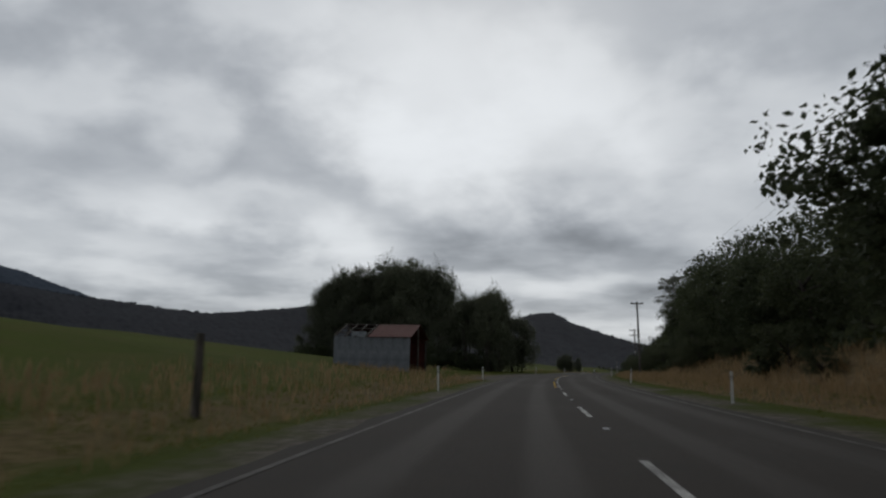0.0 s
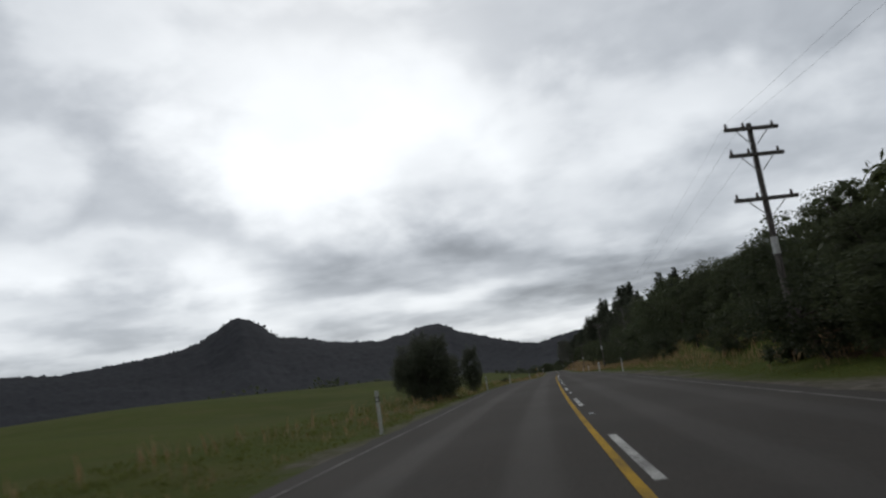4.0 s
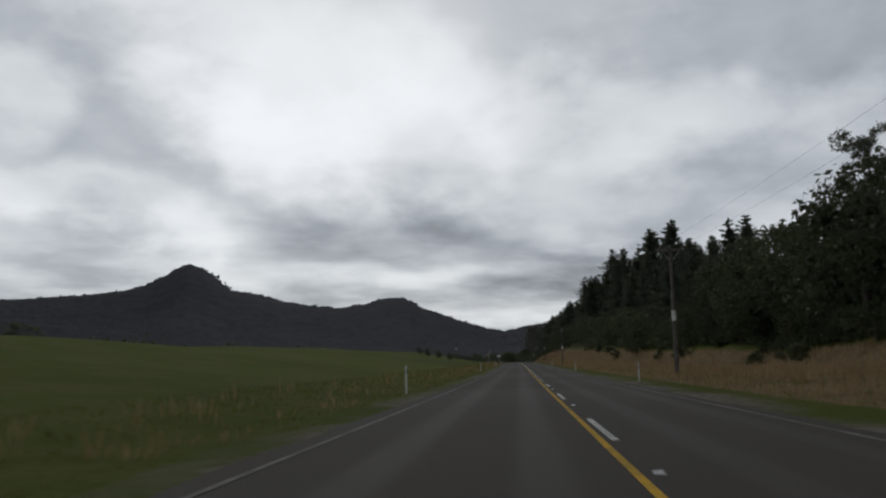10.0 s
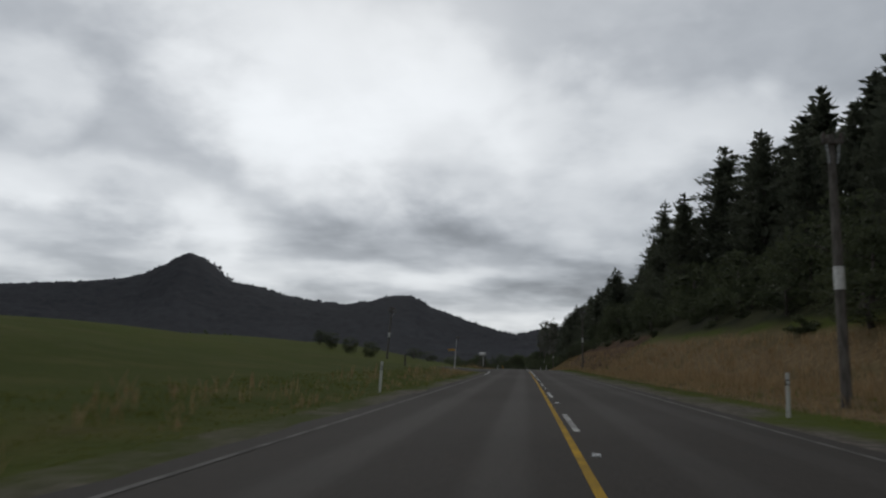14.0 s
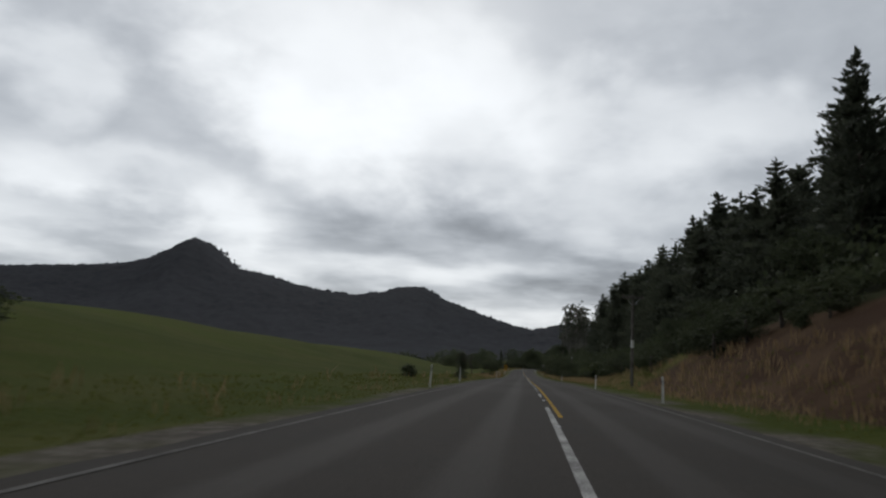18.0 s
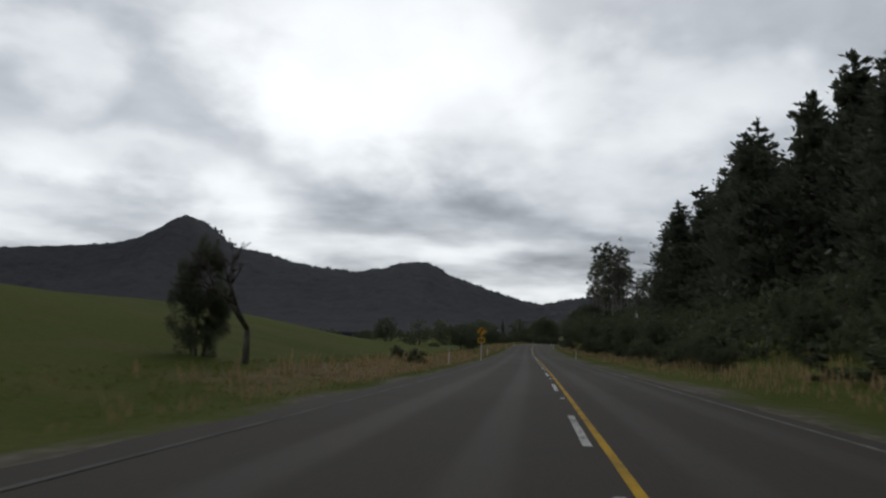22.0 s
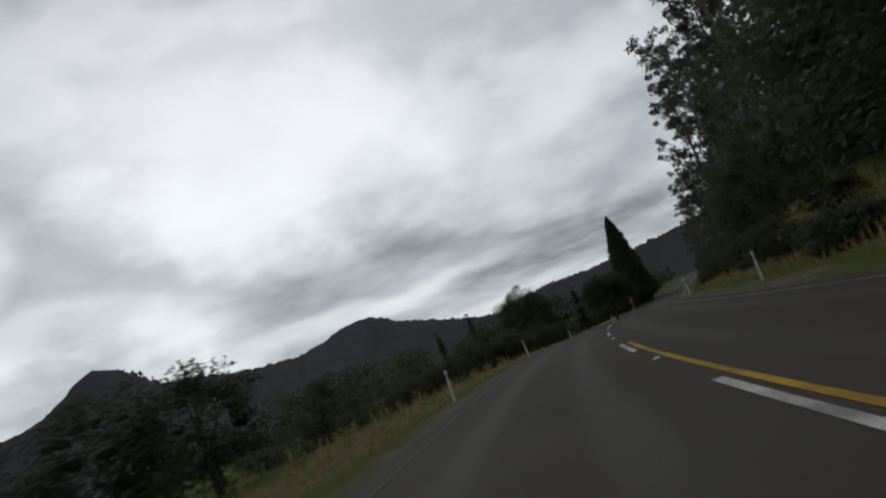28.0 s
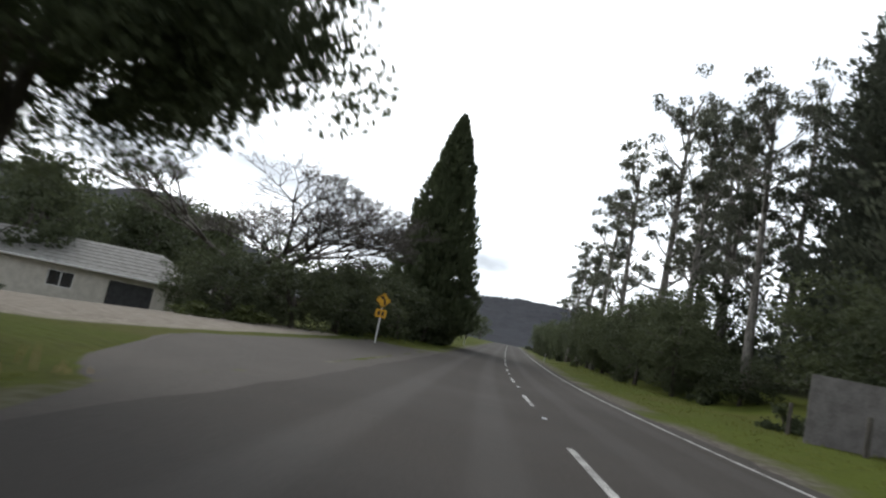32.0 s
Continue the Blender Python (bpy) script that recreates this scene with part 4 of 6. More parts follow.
# round-headed trees on the first slopes
s = -30.0
while s < 362:
    near = s < 112
    for k in range(2):
        if near:
            e = rng.uniform(12.5, 15.5) + k * 6
            want = float(np.interp(s, *zip(*[(-30, 19), (24, 18.5), (33, 14.5), (38, 9.8), (49, 10.2), (60, 12.8), (75, 13.6), (89, 12.4), (101, 10.4), (112, 8.0)]))) * (1 + .25 * k) * rng.uniform(.85, 1.0)
        elif s < 185:
            e = rng.uniform(13, 16) + k * 8
            want = (float(np.interp(s, (112, 128, 150, 185), (6.6, 7.8, 8.2, 9.6))) + 3.5 * k) * rng.uniform(.85, 1.05)
        else:
            e = rng.uniform(20, 25) + k * 8
            want = float(np.interp(s, *zip(*CANOPY))) * (e / 28.0) * (rng.uniform(.70, .90) if 286 < s < 348 else rng.uniform(.80, .98))
        x, y = flat(s, e)
        lift = land_z(x, y) - road_at(s)[2]
        BUSHES.put(s, e, min(max(want - lift, 3.0), 14.5), rng.randrange(4) + (4 if s > 185 or k else 0), rng.uniform(0, 6.28), rng.uniform(.9, 1.25))
    s += rng.uniform(5.0, 7.5)
# lower bush in front of the trees
LOW_EDGE = [(-40, 11), (60, 10.5), (85, 8.6), (130, 8.2), (150, 8.6), (185, 9.0), (236, 9.5), (244, 13), (255, 16), (340, 19), (380, 14), (430, 14), (470, 13.5), (530, 12), (580, 11), (640, 9), (700, 8.5), (735, 8.2), (760, 7.6), (790, 9.6), (805, 11.3), (845, 10.2), (860, 10.5), (890, 10), (960, 8), (1060, 6.5)]
LOW_TALL = [(-40, 4), (110, 3.5), (150, 3.5), (190, 5.6), (236, 5.6), (250, 4.5), (300, 4.5), (400, 5.5), (500, 5.0), (580, 3.2), (640, 3.0), (700, 4.6), (745, 5.6), (760, 6.6), (775, 7.2), (790, 7.0), (805, 7.6), (832, 8.6), (843, 5.0), (870, 4.2), (890, 5.5), (1000, 6.5)]
s = -20.0
while s < 1050:
    e = float(np.interp(s, *zip(*LOW_EDGE))) + rng.uniform(-.6, 2.2)
    tall = float(np.interp(s, *zip(*LOW_TALL))) * rng.uniform(.55, 1.1)
    if not 866 < s < 884:
        if tall > 3.6 or rng.random() < .35:
            BUSHES.put(s, e + 2.0, tall * 1.1, rng.randrange(4) + (4 if 190 < s < 480 else 0), rng.uniform(0, 6.28), rng.uniform(1.0, 1.5))
        else:
            low_bush(s, e, tall * .8, rng.randrange(4), rng.uniform(0, 6.28), rng.uniform(1.1, 1.6))
        if rng.random() < .55 and not 846 < s < 872:
            low_bush(s + 1.5, e - rng.uniform(.4, 1.6), rng.uniform(.7, 1.7), rng.randrange(4), rng.uniform(0, 6.28), rng.uniform(1.0, 1.5))
    s += rng.uniform(3.4, 5.4) * (0.7 if 740 < s < 850 else 1.0)
s = 732.0
while s < 846:
    low_bush(s, 6.9 + rng.uniform(-.3, 1.0), rng.uniform(.8, 2.0), rng.randrange(4), rng.uniform(0, 6.28), rng.uniform(1.1, 1.6))
    s += rng.uniform(1.8, 3.0)
s = 58.0
while s < 150:
    low_bush(s, float(np.interp(s, *zip(*LOW_EDGE))) + rng.uniform(-.8, 3.5), rng.uniform(1.2, 2.6), rng.randrange(4), rng.uniform(0, 6.28), rng.uniform(1.1, 1.6))
    s += rng.uniform(1.4, 2.6)
for s, e, h in ((113, 7.9, 2.2), (118, 7.6, 2.4), (123, 7.4, 2.6), (127, 7.0, 2.8), (131, 6.7, 2.8)):
    low_bush(s, e, h, int(s), s * 1.3, 1.2)
for s, e, h in ((127, 13.5, 3.4), (133, 12.5, 3.2), (577, 8.5, 2.6), (582, 9.5, 3.0), (590, 9.0, 2.6), (140, 14, 3.5), (118, 14, 3.2)):
    FERNS.put(s, e, h, int(s), s * 1.7)
s = 520.0
while s < 606:
    low_bush(s, 10.0 + rng.uniform(-1.0, 4.0), rng.uniform(1.2, 2.6), rng.randrange(4), rng.uniform(0, 6.28), rng.uniform(1.1, 1.6))
    s += rng.uniform(1.5, 2.6)
# the tall ragged tree over the first bank, and one gum standing clear further on
a, b = gum_parts(205, 14.0, 6.0, 1.8, 46)
ragged_tree = Planter("ragged_tree", "tree", "", "tall ragged tree with sparse clumps over the bank", [named(a, b)], 14.0)
ragged_tree.put(119.5, 14.2, 10.6, 0, 0.4, 1.35)
BROAD_GUMS = Planter("gum_tree", "tree", "", "round-headed pale gum standing clear of the bush", [named(*gum_parts(207 + i, 17.0, 9.0, 1.7, 44)) for i in range(2)], 17.0)
BROAD_GUMS.put(271.8, 15.7, 12.6, 0, 0.5, .85)
BROAD_GUMS.put(324.5, 26.2, 15.2, 1, 2.2, .95)
# gums at the bend
for s, e, h, k in ((776, 14.0, 16.0, 0), (781, 15.5, 17.5, 1), (787, 13.2, 23.5, 2), (792, 15.0, 24.5, 3), (797, 19.5, 22.5, 0), (801, 21.0, 21.0, 2), (795, 17.5, 23.0, 1), (806, 14.0, 24.0, 3), (812, 13.0, 23.0, 1), (820, 14.0, 24.0, 2), (800, 29.5, 13.5, 0), (830, 12.6, 25.0, 3), (838, 13.0, 26.0, 0), (845, 11.9, 25.0, 2), (808, 17.0, 24.0, 0), (815, 17.5, 25.0, 3)):
    GUMS.put(s, e, h, k, s * 2.1, .95)
for s, e, h, k in ((846, 17, 24, 1), (853, 15.5, 22, 2), (859, 18, 25, 3), (866, 16, 24, 1), (872, 30, 30, 2), (958, 8.2, 16.5, 2), (950, 8.7, 19, 1), (942, 9.7, 21.5, 0), (935, 11.0, 24, 3), (926, 12.8, 27.3, 0), (918, 13.2, 22, 2), (911, 13.4, 20.5, 1), (905, 14.0, 19.5, 3), (931, 17, 24, 2), (921, 17.5, 23, 1), (912, 18.5, 22.5, 0)):
    GUMS.put(s, e, h, k, s * 2.1, 1.05)
for s, e, h, k in ((888, 20.5, 28, 0), (894, 23, 29, 3), (900, 18.5, 25, 1), (883, 23.5, 25, 2), (906, 20, 24, 4), (892, 18, 22, 1)):
    TALL_PINES.put(s, e, h, k, s * 1.3, 0.95)
for s, e, h in ((903, 9.5, 5.5), (908, 10.5, 7), (913, 9.2, 6), (919, 11.5, 8), (925, 11, 8), (931, 9.5, 7), (938, 10.5, 8), (944, 9.5, 7), (952, 11, 8), (912, 14, 8.5), (930, 15, 9)):
    HEDGE.put(s, e, h, int(s) % 4, s * 1.7, 1.2, "dense dark bush under the gums")
# willows on the left
TALL_WILLOWS = Planter("willow_tree", "tree", "willows behind the shed", "tall grey-green willow with dense crown on many stems", [named(*broadleaf_parts(75 + i, 15.0, 11.0, WILLOW_LEAF, 165, 260, 0.14, 0.0140, 6, 0.45, 1, 18, (0.075, 0.120), 0.66, under=-0.7)) for i in range(2)], 15.0)
for s, e, h, k, w in ((108, -22.0, 17.0, 0, .68), (107, -26.5, 18.2, 1, .8), (109, -31, 18.2, 0, .8), (107, -35.5, 17.2, 1, .78), (108, -39.5, 15.4, 0, .75), (104.5, -12.4, 12.8, 1, .66), (100, -11.6, 12.6, 0, .68), (102, -15.6, 12.0, 1, .72)):
    TALL_WILLOWS.put(s, e, h, k, s * 3.3, w)
for s, e, h, k, w in ((106, -9.2, 8.9, 1, .92), (100, -10.4, 6.4, 0, .8), (101, -19, 7.5, 2, .9), (103, -24, 9.0, 0, .95), (103, -30, 9.5, 1, .95), (103, -36, 8.5, 2, .95), (104, -41, 7.0, 0, .95)):
    WILLOWS.put(s, e, h, k, s * 3.3, w)
for s, e, h, k in ((153.5, -6.9, 3.0, 0), (151.5, -7.9, 3.7, 1), (150.0, -7.1, 3.9, 2)):
    WILLOWS.put(s, e, h, k, s * 2.7, 1.05, "dark leafy willow on the roadside bank")
for i in range(24):
    low_bush(101 + rng.uniform(0, 5), -11.5 - 1.4 * i, rng.uniform(1.6, 3.4), rng.randrange(4), rng.uniform(0, 6.28), rng.uniform(1.2, 1.7), "dense dark undergrowth beneath the willows")
for s, e, h in ((100.5, -11.8, 2.6), (101, -13.5, 3.4), (100, -16, 3.2), (100, -20, 3.4)):
    low_bush(s, e, h, int(s), s * 1.3, 1.1, "dense dark undergrowth beneath the willows")
WILLOWS.put(163, -6.2, 3.6, 1, 1.0, .55, "small upright young willow beside the road")
for s, e, h in ((460, -19, 2.2), (464, -22.5, 2.3), (468, -26, 2.4), (473, -29, 2.3)):
    HEDGE.put(s, e, h, int(s) % 4, s * 1.7, 1.3, "dark hedge bush behind the side road")
# field bushes
for s, e, h, w in ((221, -8.2, 1.0, 1.5), (345, -60, 3.0, 1.6), (500, -17, 2.0, 1.7), (504, -20, 2.2, 1.6), (555, -7.0, 1.1, 1.3), (534, -9.0, 1.1, 1.2), (631, -7.4, 1.0, 1.2), (635, -9, 1.0, 1.3), (692, -8.4, 4.2, .9), (694, -10.6, 4.4, 1.0), (691, -21.5, 4.2, .8), (715, -30, 3.4, 1.3), (728, -34, 3.0, 1.6), (746, -22, 1.7, 1.5), (765, -16, 1.4, 1.8)):
    low_bush(s, e, h, int(s), s * 1.9, w, "round dark shrub on the edge of the field")
bare_tree = Planter("bare_tree", "tree", "", "leafless grey tree with thin forked twigs", [bare_parts(301, 7.0, 1.0)], 7.0)
bare_tree.put(612.5, -10.2, 6.0, 0, .5)
bare_tree = Planter("bare_tree", "tree", "", "leafless pale-stemmed garden tree with fine twigs", [bare_parts(302, 8.0, 1.2, GREY_BARK, 8)], 8.0)
WILLOWS.put(613, -12.2, 4.4, 2, 2.0, .6, "half-bare roadside tree at the field's edge")
# valley trees and hedges to the left of the bend
for s, e, h, k in ((773.5, -12.2, 4.4, 1), (768.6, -11.8, 4.0, 2), (787, -25, 3.0, 2), (797.5, -20.5, 5.4, 1), (812, -20, 3.4, 2), (822, -27, 4.0, 0), (836, -22, 4.2, 1), (790, -42, 5.5, 0), (815, -40, 6.0, 2), (840, -36, 7.0, 0), (852, -28, 6.0, 1), (808, -33, 5, 0), (818, -35, 6, 1), (826, -34, 6, 2), (834, -45, 9, 3), (845, -44, 9, 0), (856, -40, 9, 1), (862, -50, 10, 2), (848, -56, 10, 3), (830, -58, 10, 0)):
    BUSHES.put(s, e, h, k + (4 if e < -30 else 0), s * 1.1, 1.3)
# the dark belt of bush below the garden
for i in range(14):
    HEDGE.put(833 + 2.4 * i, -28 + 0.85 * i + rng.uniform(-1.5, 1.5), rng.uniform(4.2, 5.6), i % 4, i * 2.3, 1.35, "dense dark bush in a belt below the garden", 0.9)
# the garden by the driveway
SHADE.put(869.0, -7.6, 8.2, 0, .3, .96)
SHADE.put(880, -24, 12.6, 1, 4.0, .9, "tall round garden tree behind the drive")
for s, e, h, k in ((886, -31, 7.0, 0), (868, -29, 7.0, 1), (858, -26, 6.0, 0), (875, -18.5, 5.2, 1), (872, -21, 5.5, 0), (878, -22, 5.0, 1)):
    SHADE.put(s, e, h, k, s * 1.3, .85, "dense leafy garden tree screening the house")
FIRS.put(871.8, -12.9, 7.8, 1, 2.0, 1.4)
FIRS.put(881.6, -35, 11.6, 1, 3.0, .8, "slender conifer with drooping tip in the garden")
FIRS.put(892, -46, 12.0, 0, 1.4, 1.0)
for s, e, h in ((898, -11.5, 4.8), (903, -14.5, 5.5), (908, -11, 5.0), (914, -12.5, 6.5), (920, -9.5, 6.0), (896, -14.5, 4.4), (911, -9.2, 4.6), (917, -8.6, 5.5), (923, -7.6, 5.2), (926, -13, 8.0), (922, -12, 7.5), (905, -11, 5.5), (900, -17, 5.0), (904, -20, 4.5), (902, -10, 4.0)):
    HEDGE.put(s, e, h, int(s), s * .7, 1.35, "dense dark garden hedge beside the road", 0.7)
drive_bush = Planter("shrub", "bush", "", "yellow-green rounded bush at the edge of the drive", [[("stem", a), ("leaves", b)] for a, b in (shrub_parts(58, FERN_LEAF),)], 1.0)
drive_bush.put(894.5, -12.6, 1.3, 0, .4, 1.5)
drive_bush.put(893.0, -14.6, 1.1, 0, 1.4, 1.6)
bare_tree.put(905.5, -14.6, 11.6, 0, 2.6, 1.7, "leafless pale-stemmed garden tree with fine twigs")
bare_tree.put(903.5, -16.6, 13.6, 0, 1.0, 1.7, "leafless pale-stemmed garden tree with fine twigs")
cone = Planter("cypress_tree", "tree", "", "tall pointed dark green cypress by the road", [named(*cypress_parts(401, 22.0, 11.0))], 22.0)
cone.put(928, -8.2, 22.6, 0, .2, 1.0)
for i in range(16):
    BUSHES.put(908 + 3.2 * i + rng.uniform(-1, 1), -34 - 2.4 * (i % 5) + rng.uniform(-2, 2), rng.uniform(8.5, 12.5), 4 + i % 4, i * 1.9, 1.15, "dark native tree on the slope behind the house")
for s, e, h, k in ((940, -10, 7, 1), (955, -9, 6, 2), (975, -9, 7, 0), (990, -10, 8, 3), (1010, -9, 7, 1), (1030, -10, 8, 2), (905, -60, 12, 1), (925, -70, 13, 2), (950, -60, 12, 3), (890, -75, 12, 0), (1005, 10, 8, 1), (1030, 9, 8, 2), (1060, 10, 9, 3), (985, 12, 8, 0), (1080, -9, 8, 1)):
    BUSHES.put(s, e, h, k + 4, s * .9, 1.2)


def far_woods():
    """Hedges and clumps of trees far off on the valley floor, as one mesh of leaves."""
    r = np.random.default_rng(77)
    pts = []
    for _ in range(230):
        s, e = r.uniform(300, 1250), -r.uniform(75, 420)
        x, y = flat(min(s, 1300), e)
        z = land_z(x, y)
        h, w = r.uniform(3, 8), r.uniform(3, 9)
        c = r.normal(0, 1, (130, 3)) * [w * .5, w * .5, h * .28] + [x, y, z + h * .45]
        pts.append(c)
    pts = np.concatenate(pts)
    me = quads_mesh("valley_trees", leaf_quads(r, pts, 1.5, 1.0), BUSH_LEAF)
    tagged(new("valley_trees", me), "dark clumps of trees on the valley floor", "trees", kind="stuff")


far_woods()


def hill_forest():
    """Crowns of the trees along the skyline of the hills, as one mesh."""
    r = np.random.default_rng(79)
    co = np.empty(len(hill_range.data.vertices) * 3, np.float32)
    hill_range.data.vertices.foreach_get("co", co)
    grid = co.reshape(77, -1, 3)
    count = 3600
    rows, cols = r.integers(67, 71, count), r.integers(int(25 / .16), int(110 / .16), count)
    wide = r.uniform(2.6, 6.0, count)
    at = grid[rows, cols] + r.normal(0, 1, (count, 3)) * [6.0, 6.0, 0.5] + np.stack([0 * wide, 0 * wide, wide * .15 - 2.0], 1)
    m, n, b = principled("hill_trees", 0.95, 0.0, 0.05)
    one = n.add("ShaderNodeNewGeometry").outputs["Random Per Island"]
    place = n.add("ShaderNodeNewGeometry").outputs["Position"]
    tone = n.math("ADD", n.math("MULTIPLY", one, 0.6), n.math("MULTIPLY", n.noise(place, 0.01, 3.0), 0.5))
    # crown tones carry the same painted haze tint as the hills
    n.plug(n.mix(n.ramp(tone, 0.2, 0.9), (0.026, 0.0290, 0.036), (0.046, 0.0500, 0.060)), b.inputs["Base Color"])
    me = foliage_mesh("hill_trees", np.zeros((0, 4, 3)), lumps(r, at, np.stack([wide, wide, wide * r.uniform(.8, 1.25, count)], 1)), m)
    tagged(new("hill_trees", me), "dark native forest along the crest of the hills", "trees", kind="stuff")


hill_forest()


def hillside_scrub():
    """The dense low bush that covers the slope between the trees, as one mesh of leaves."""
    r = np.random.default_rng(78)
    s = r.uniform(-40, 960, 150000)
    edge = np.interp(s, *zip(*LOW_EDGE))
    e = edge + 1.5 + r.uniform(0, 1, len(s)) ** 2.0 * 40
    keep = ~((s > 858) & (s < 905) & (e < 15))
    s, e, edge = s[keep], e[keep], edge[keep]
    x = np.interp(s, LINE_S, LINE_X) + e * np.cos(np.interp(s, LINE_S, LINE_H))
    y = np.interp(s, LINE_S, LINE_Y) - e * np.sin(np.interp(s, LINE_S, LINE_H))
    z = land(x, y)[0]
    lump = np.array([noise.noise((a * .22, b * .22, 3)) for a, b in zip(x, y)])
    tall = (1.6 + 2.6 * np.clip(lump + .35, 0, 1.2)) * smooth((e - edge) / 6 + .25)
    pts = np.stack([x, y, z + tall * r.uniform(.25, 1.0, len(s))], 1)
    me = quads_mesh("hillside_scrub", leaf_quads(r, pts, .48, .26), BUSH_LEAF)
    tagged(new("hillside_scrub", me), "dense dark bush covering the slope under the trees", "bush", kind="stuff")


hillside_scrub()


# ---------------------------------------------------------------- roadside things
SIGN_YELLOW = plain("sign_yellow", (0.55, 0.28, 0.015), (0.66, 0.36, 0.025), 14, 0.5, 0.0, 0.1)
SIGN_BLACK = plain("sign_black", (0.012, 0.012, 0.012), (0.025, 0.025, 0.025), 14, 0.5, 0.0, 0.1)
FENCE_WOOD = bark("grey_fence_wood", (0.055, 0.048, 0.042), (0.14, 0.125, 0.11))
TIN = plain("weathered_grey_tin", (0.15, 0.162, 0.185), (0.27, 0.285, 0.31), 1.6, 0.55, 0.15, 0.2)
RUST = plain("rusty_red_iron", (0.070, 0.018, 0.015), (0.145, 0.040, 0.034), 2.2, 0.75, 0.1, 0.3)
ROOF_GREY = plain("grey_roof_tiles", (0.20, 0.195, 0.185), (0.32, 0.315, 0.30), 3.0, 0.8)
HOUSE_WALL = plain("cream_weatherboard", (0.42, 0.39, 0.34), (0.55, 0.52, 0.46), 2.0, 0.75)
DARK_GLASS = plain("dark_window_glass", (0.010, 0.011, 0.013), (0.02, 0.022, 0.025), 3.0, 0.12, 0.0, 0.0, 0.5)
GARAGE_DARK = plain("dark_garage_door", (0.02, 0.021, 0.022), (0.04, 0.041, 0.042), 3.0, 0.6)
BOARD_GREY = plain("grey_weathered_board", (0.13, 0.12, 0.115), (0.22, 0.205, 0.20), 2.0, 0.85)
LENS_WHITE = plain("white_reflector", (0.6, 0.6, 0.6), (0.8, 0.8, 0.8), 20, 0.25)


def box_mesh(name, x0, x1, y0, y1, z0, z1, material, bevel=0.0):
    bm = bmesh.new()
    box(bm, x0, x1, y0, y1, z0, z1, bevel)
    return from_bm(name, bm, material)


def heading(s):
    return -road_at(s)[3]


# edge marker posts
POST_PARTS = [("body", box_mesh("body", -.038, .038, -.016, .016, -.2, .98, POST_WHITE, .008)),
              ("band", box_mesh("band", -.043, .043, -.020, .020, .72, .84, BLACK_BAND, .004)),
              ("reflector", box_mesh("reflector", -.026, .026, -.026, -.0205, .74, .82, LENS_WHITE, .003))]
marker = None
LEFT_POSTS = [(31.5, -5.0), (53, -5.2), (98.4, -5.3), (128, -4.6), (163, -5.2), (189, -5.2), (241, -5.3), (293, -5.2), (345, -5.4), (399, -5.4), (515, -4.9), (534, -5.2), (585.3, -4.5), (632.5, -5.6), (669, -5.2), (727, -4.9), (758.5, -4.9), (774, -4.8), (793, -4.9), (810, -4.8), (838, -4.8), (863, -4.2), (945, -5)]
RIGHT_POSTS = [(24.5, 4.6), (51, 4.8), (89, 4.8), (115, 4.9), (164, 4.6), (187, 4.4), (196, 4.8), (226, 4.8), (251, 4.8), (304, 4.7), (345, 4.8), (392, 4.6), (508, 4.2), (531, 4.2), (587.6, 4.9), (667, 4.5), (731, 4.3), (752, 4.2), (776, 4.7), (793, 4.3), (814, 4.4), (836, 4.4), (871, 4.2), (945, 4.6)]
for s, e in LEFT_POSTS + RIGHT_POSTS:
    m = Matrix.Translation(spot(s, e)) @ Matrix.Rotation(heading(s) + rng.uniform(-.2, .2), 4, "Z") @ Matrix.Rotation(rng.uniform(-.05, .05), 4, "Y")
    if marker is None:
        marker = thing("marker_post", (0, 0, 0), "slim white edge marker post with a black band", "marker post", "marker posts along the road")
        for name, me in POST_PARTS:
            part(name, me, marker)
        marker.matrix_world = m
    else:
        copy_thing(marker, m)

# raised reflectors between the centre dashes
def stud_mesh():
    bm = bmesh.new()
    made = box(bm, -.05, .05, -.05, .05, 0, .022)
    for v in made:
        if v.co.z > .01:
            v.co.x *= .8
            v.co.y *= .55
    return from_bm("road_stud", bm, LENS_WHITE)


STUD = stud_mesh()
for i in range(0, 100):
    s = i * 10 + 4.6
    x, y, z, h = road_at(s)
    ob = part("road_stud", STUD, road)
    ob.matrix_world = Matrix.Translation((x + .02, y, z + .004)) @ Matrix.Rotation(-h, 4, "Z")


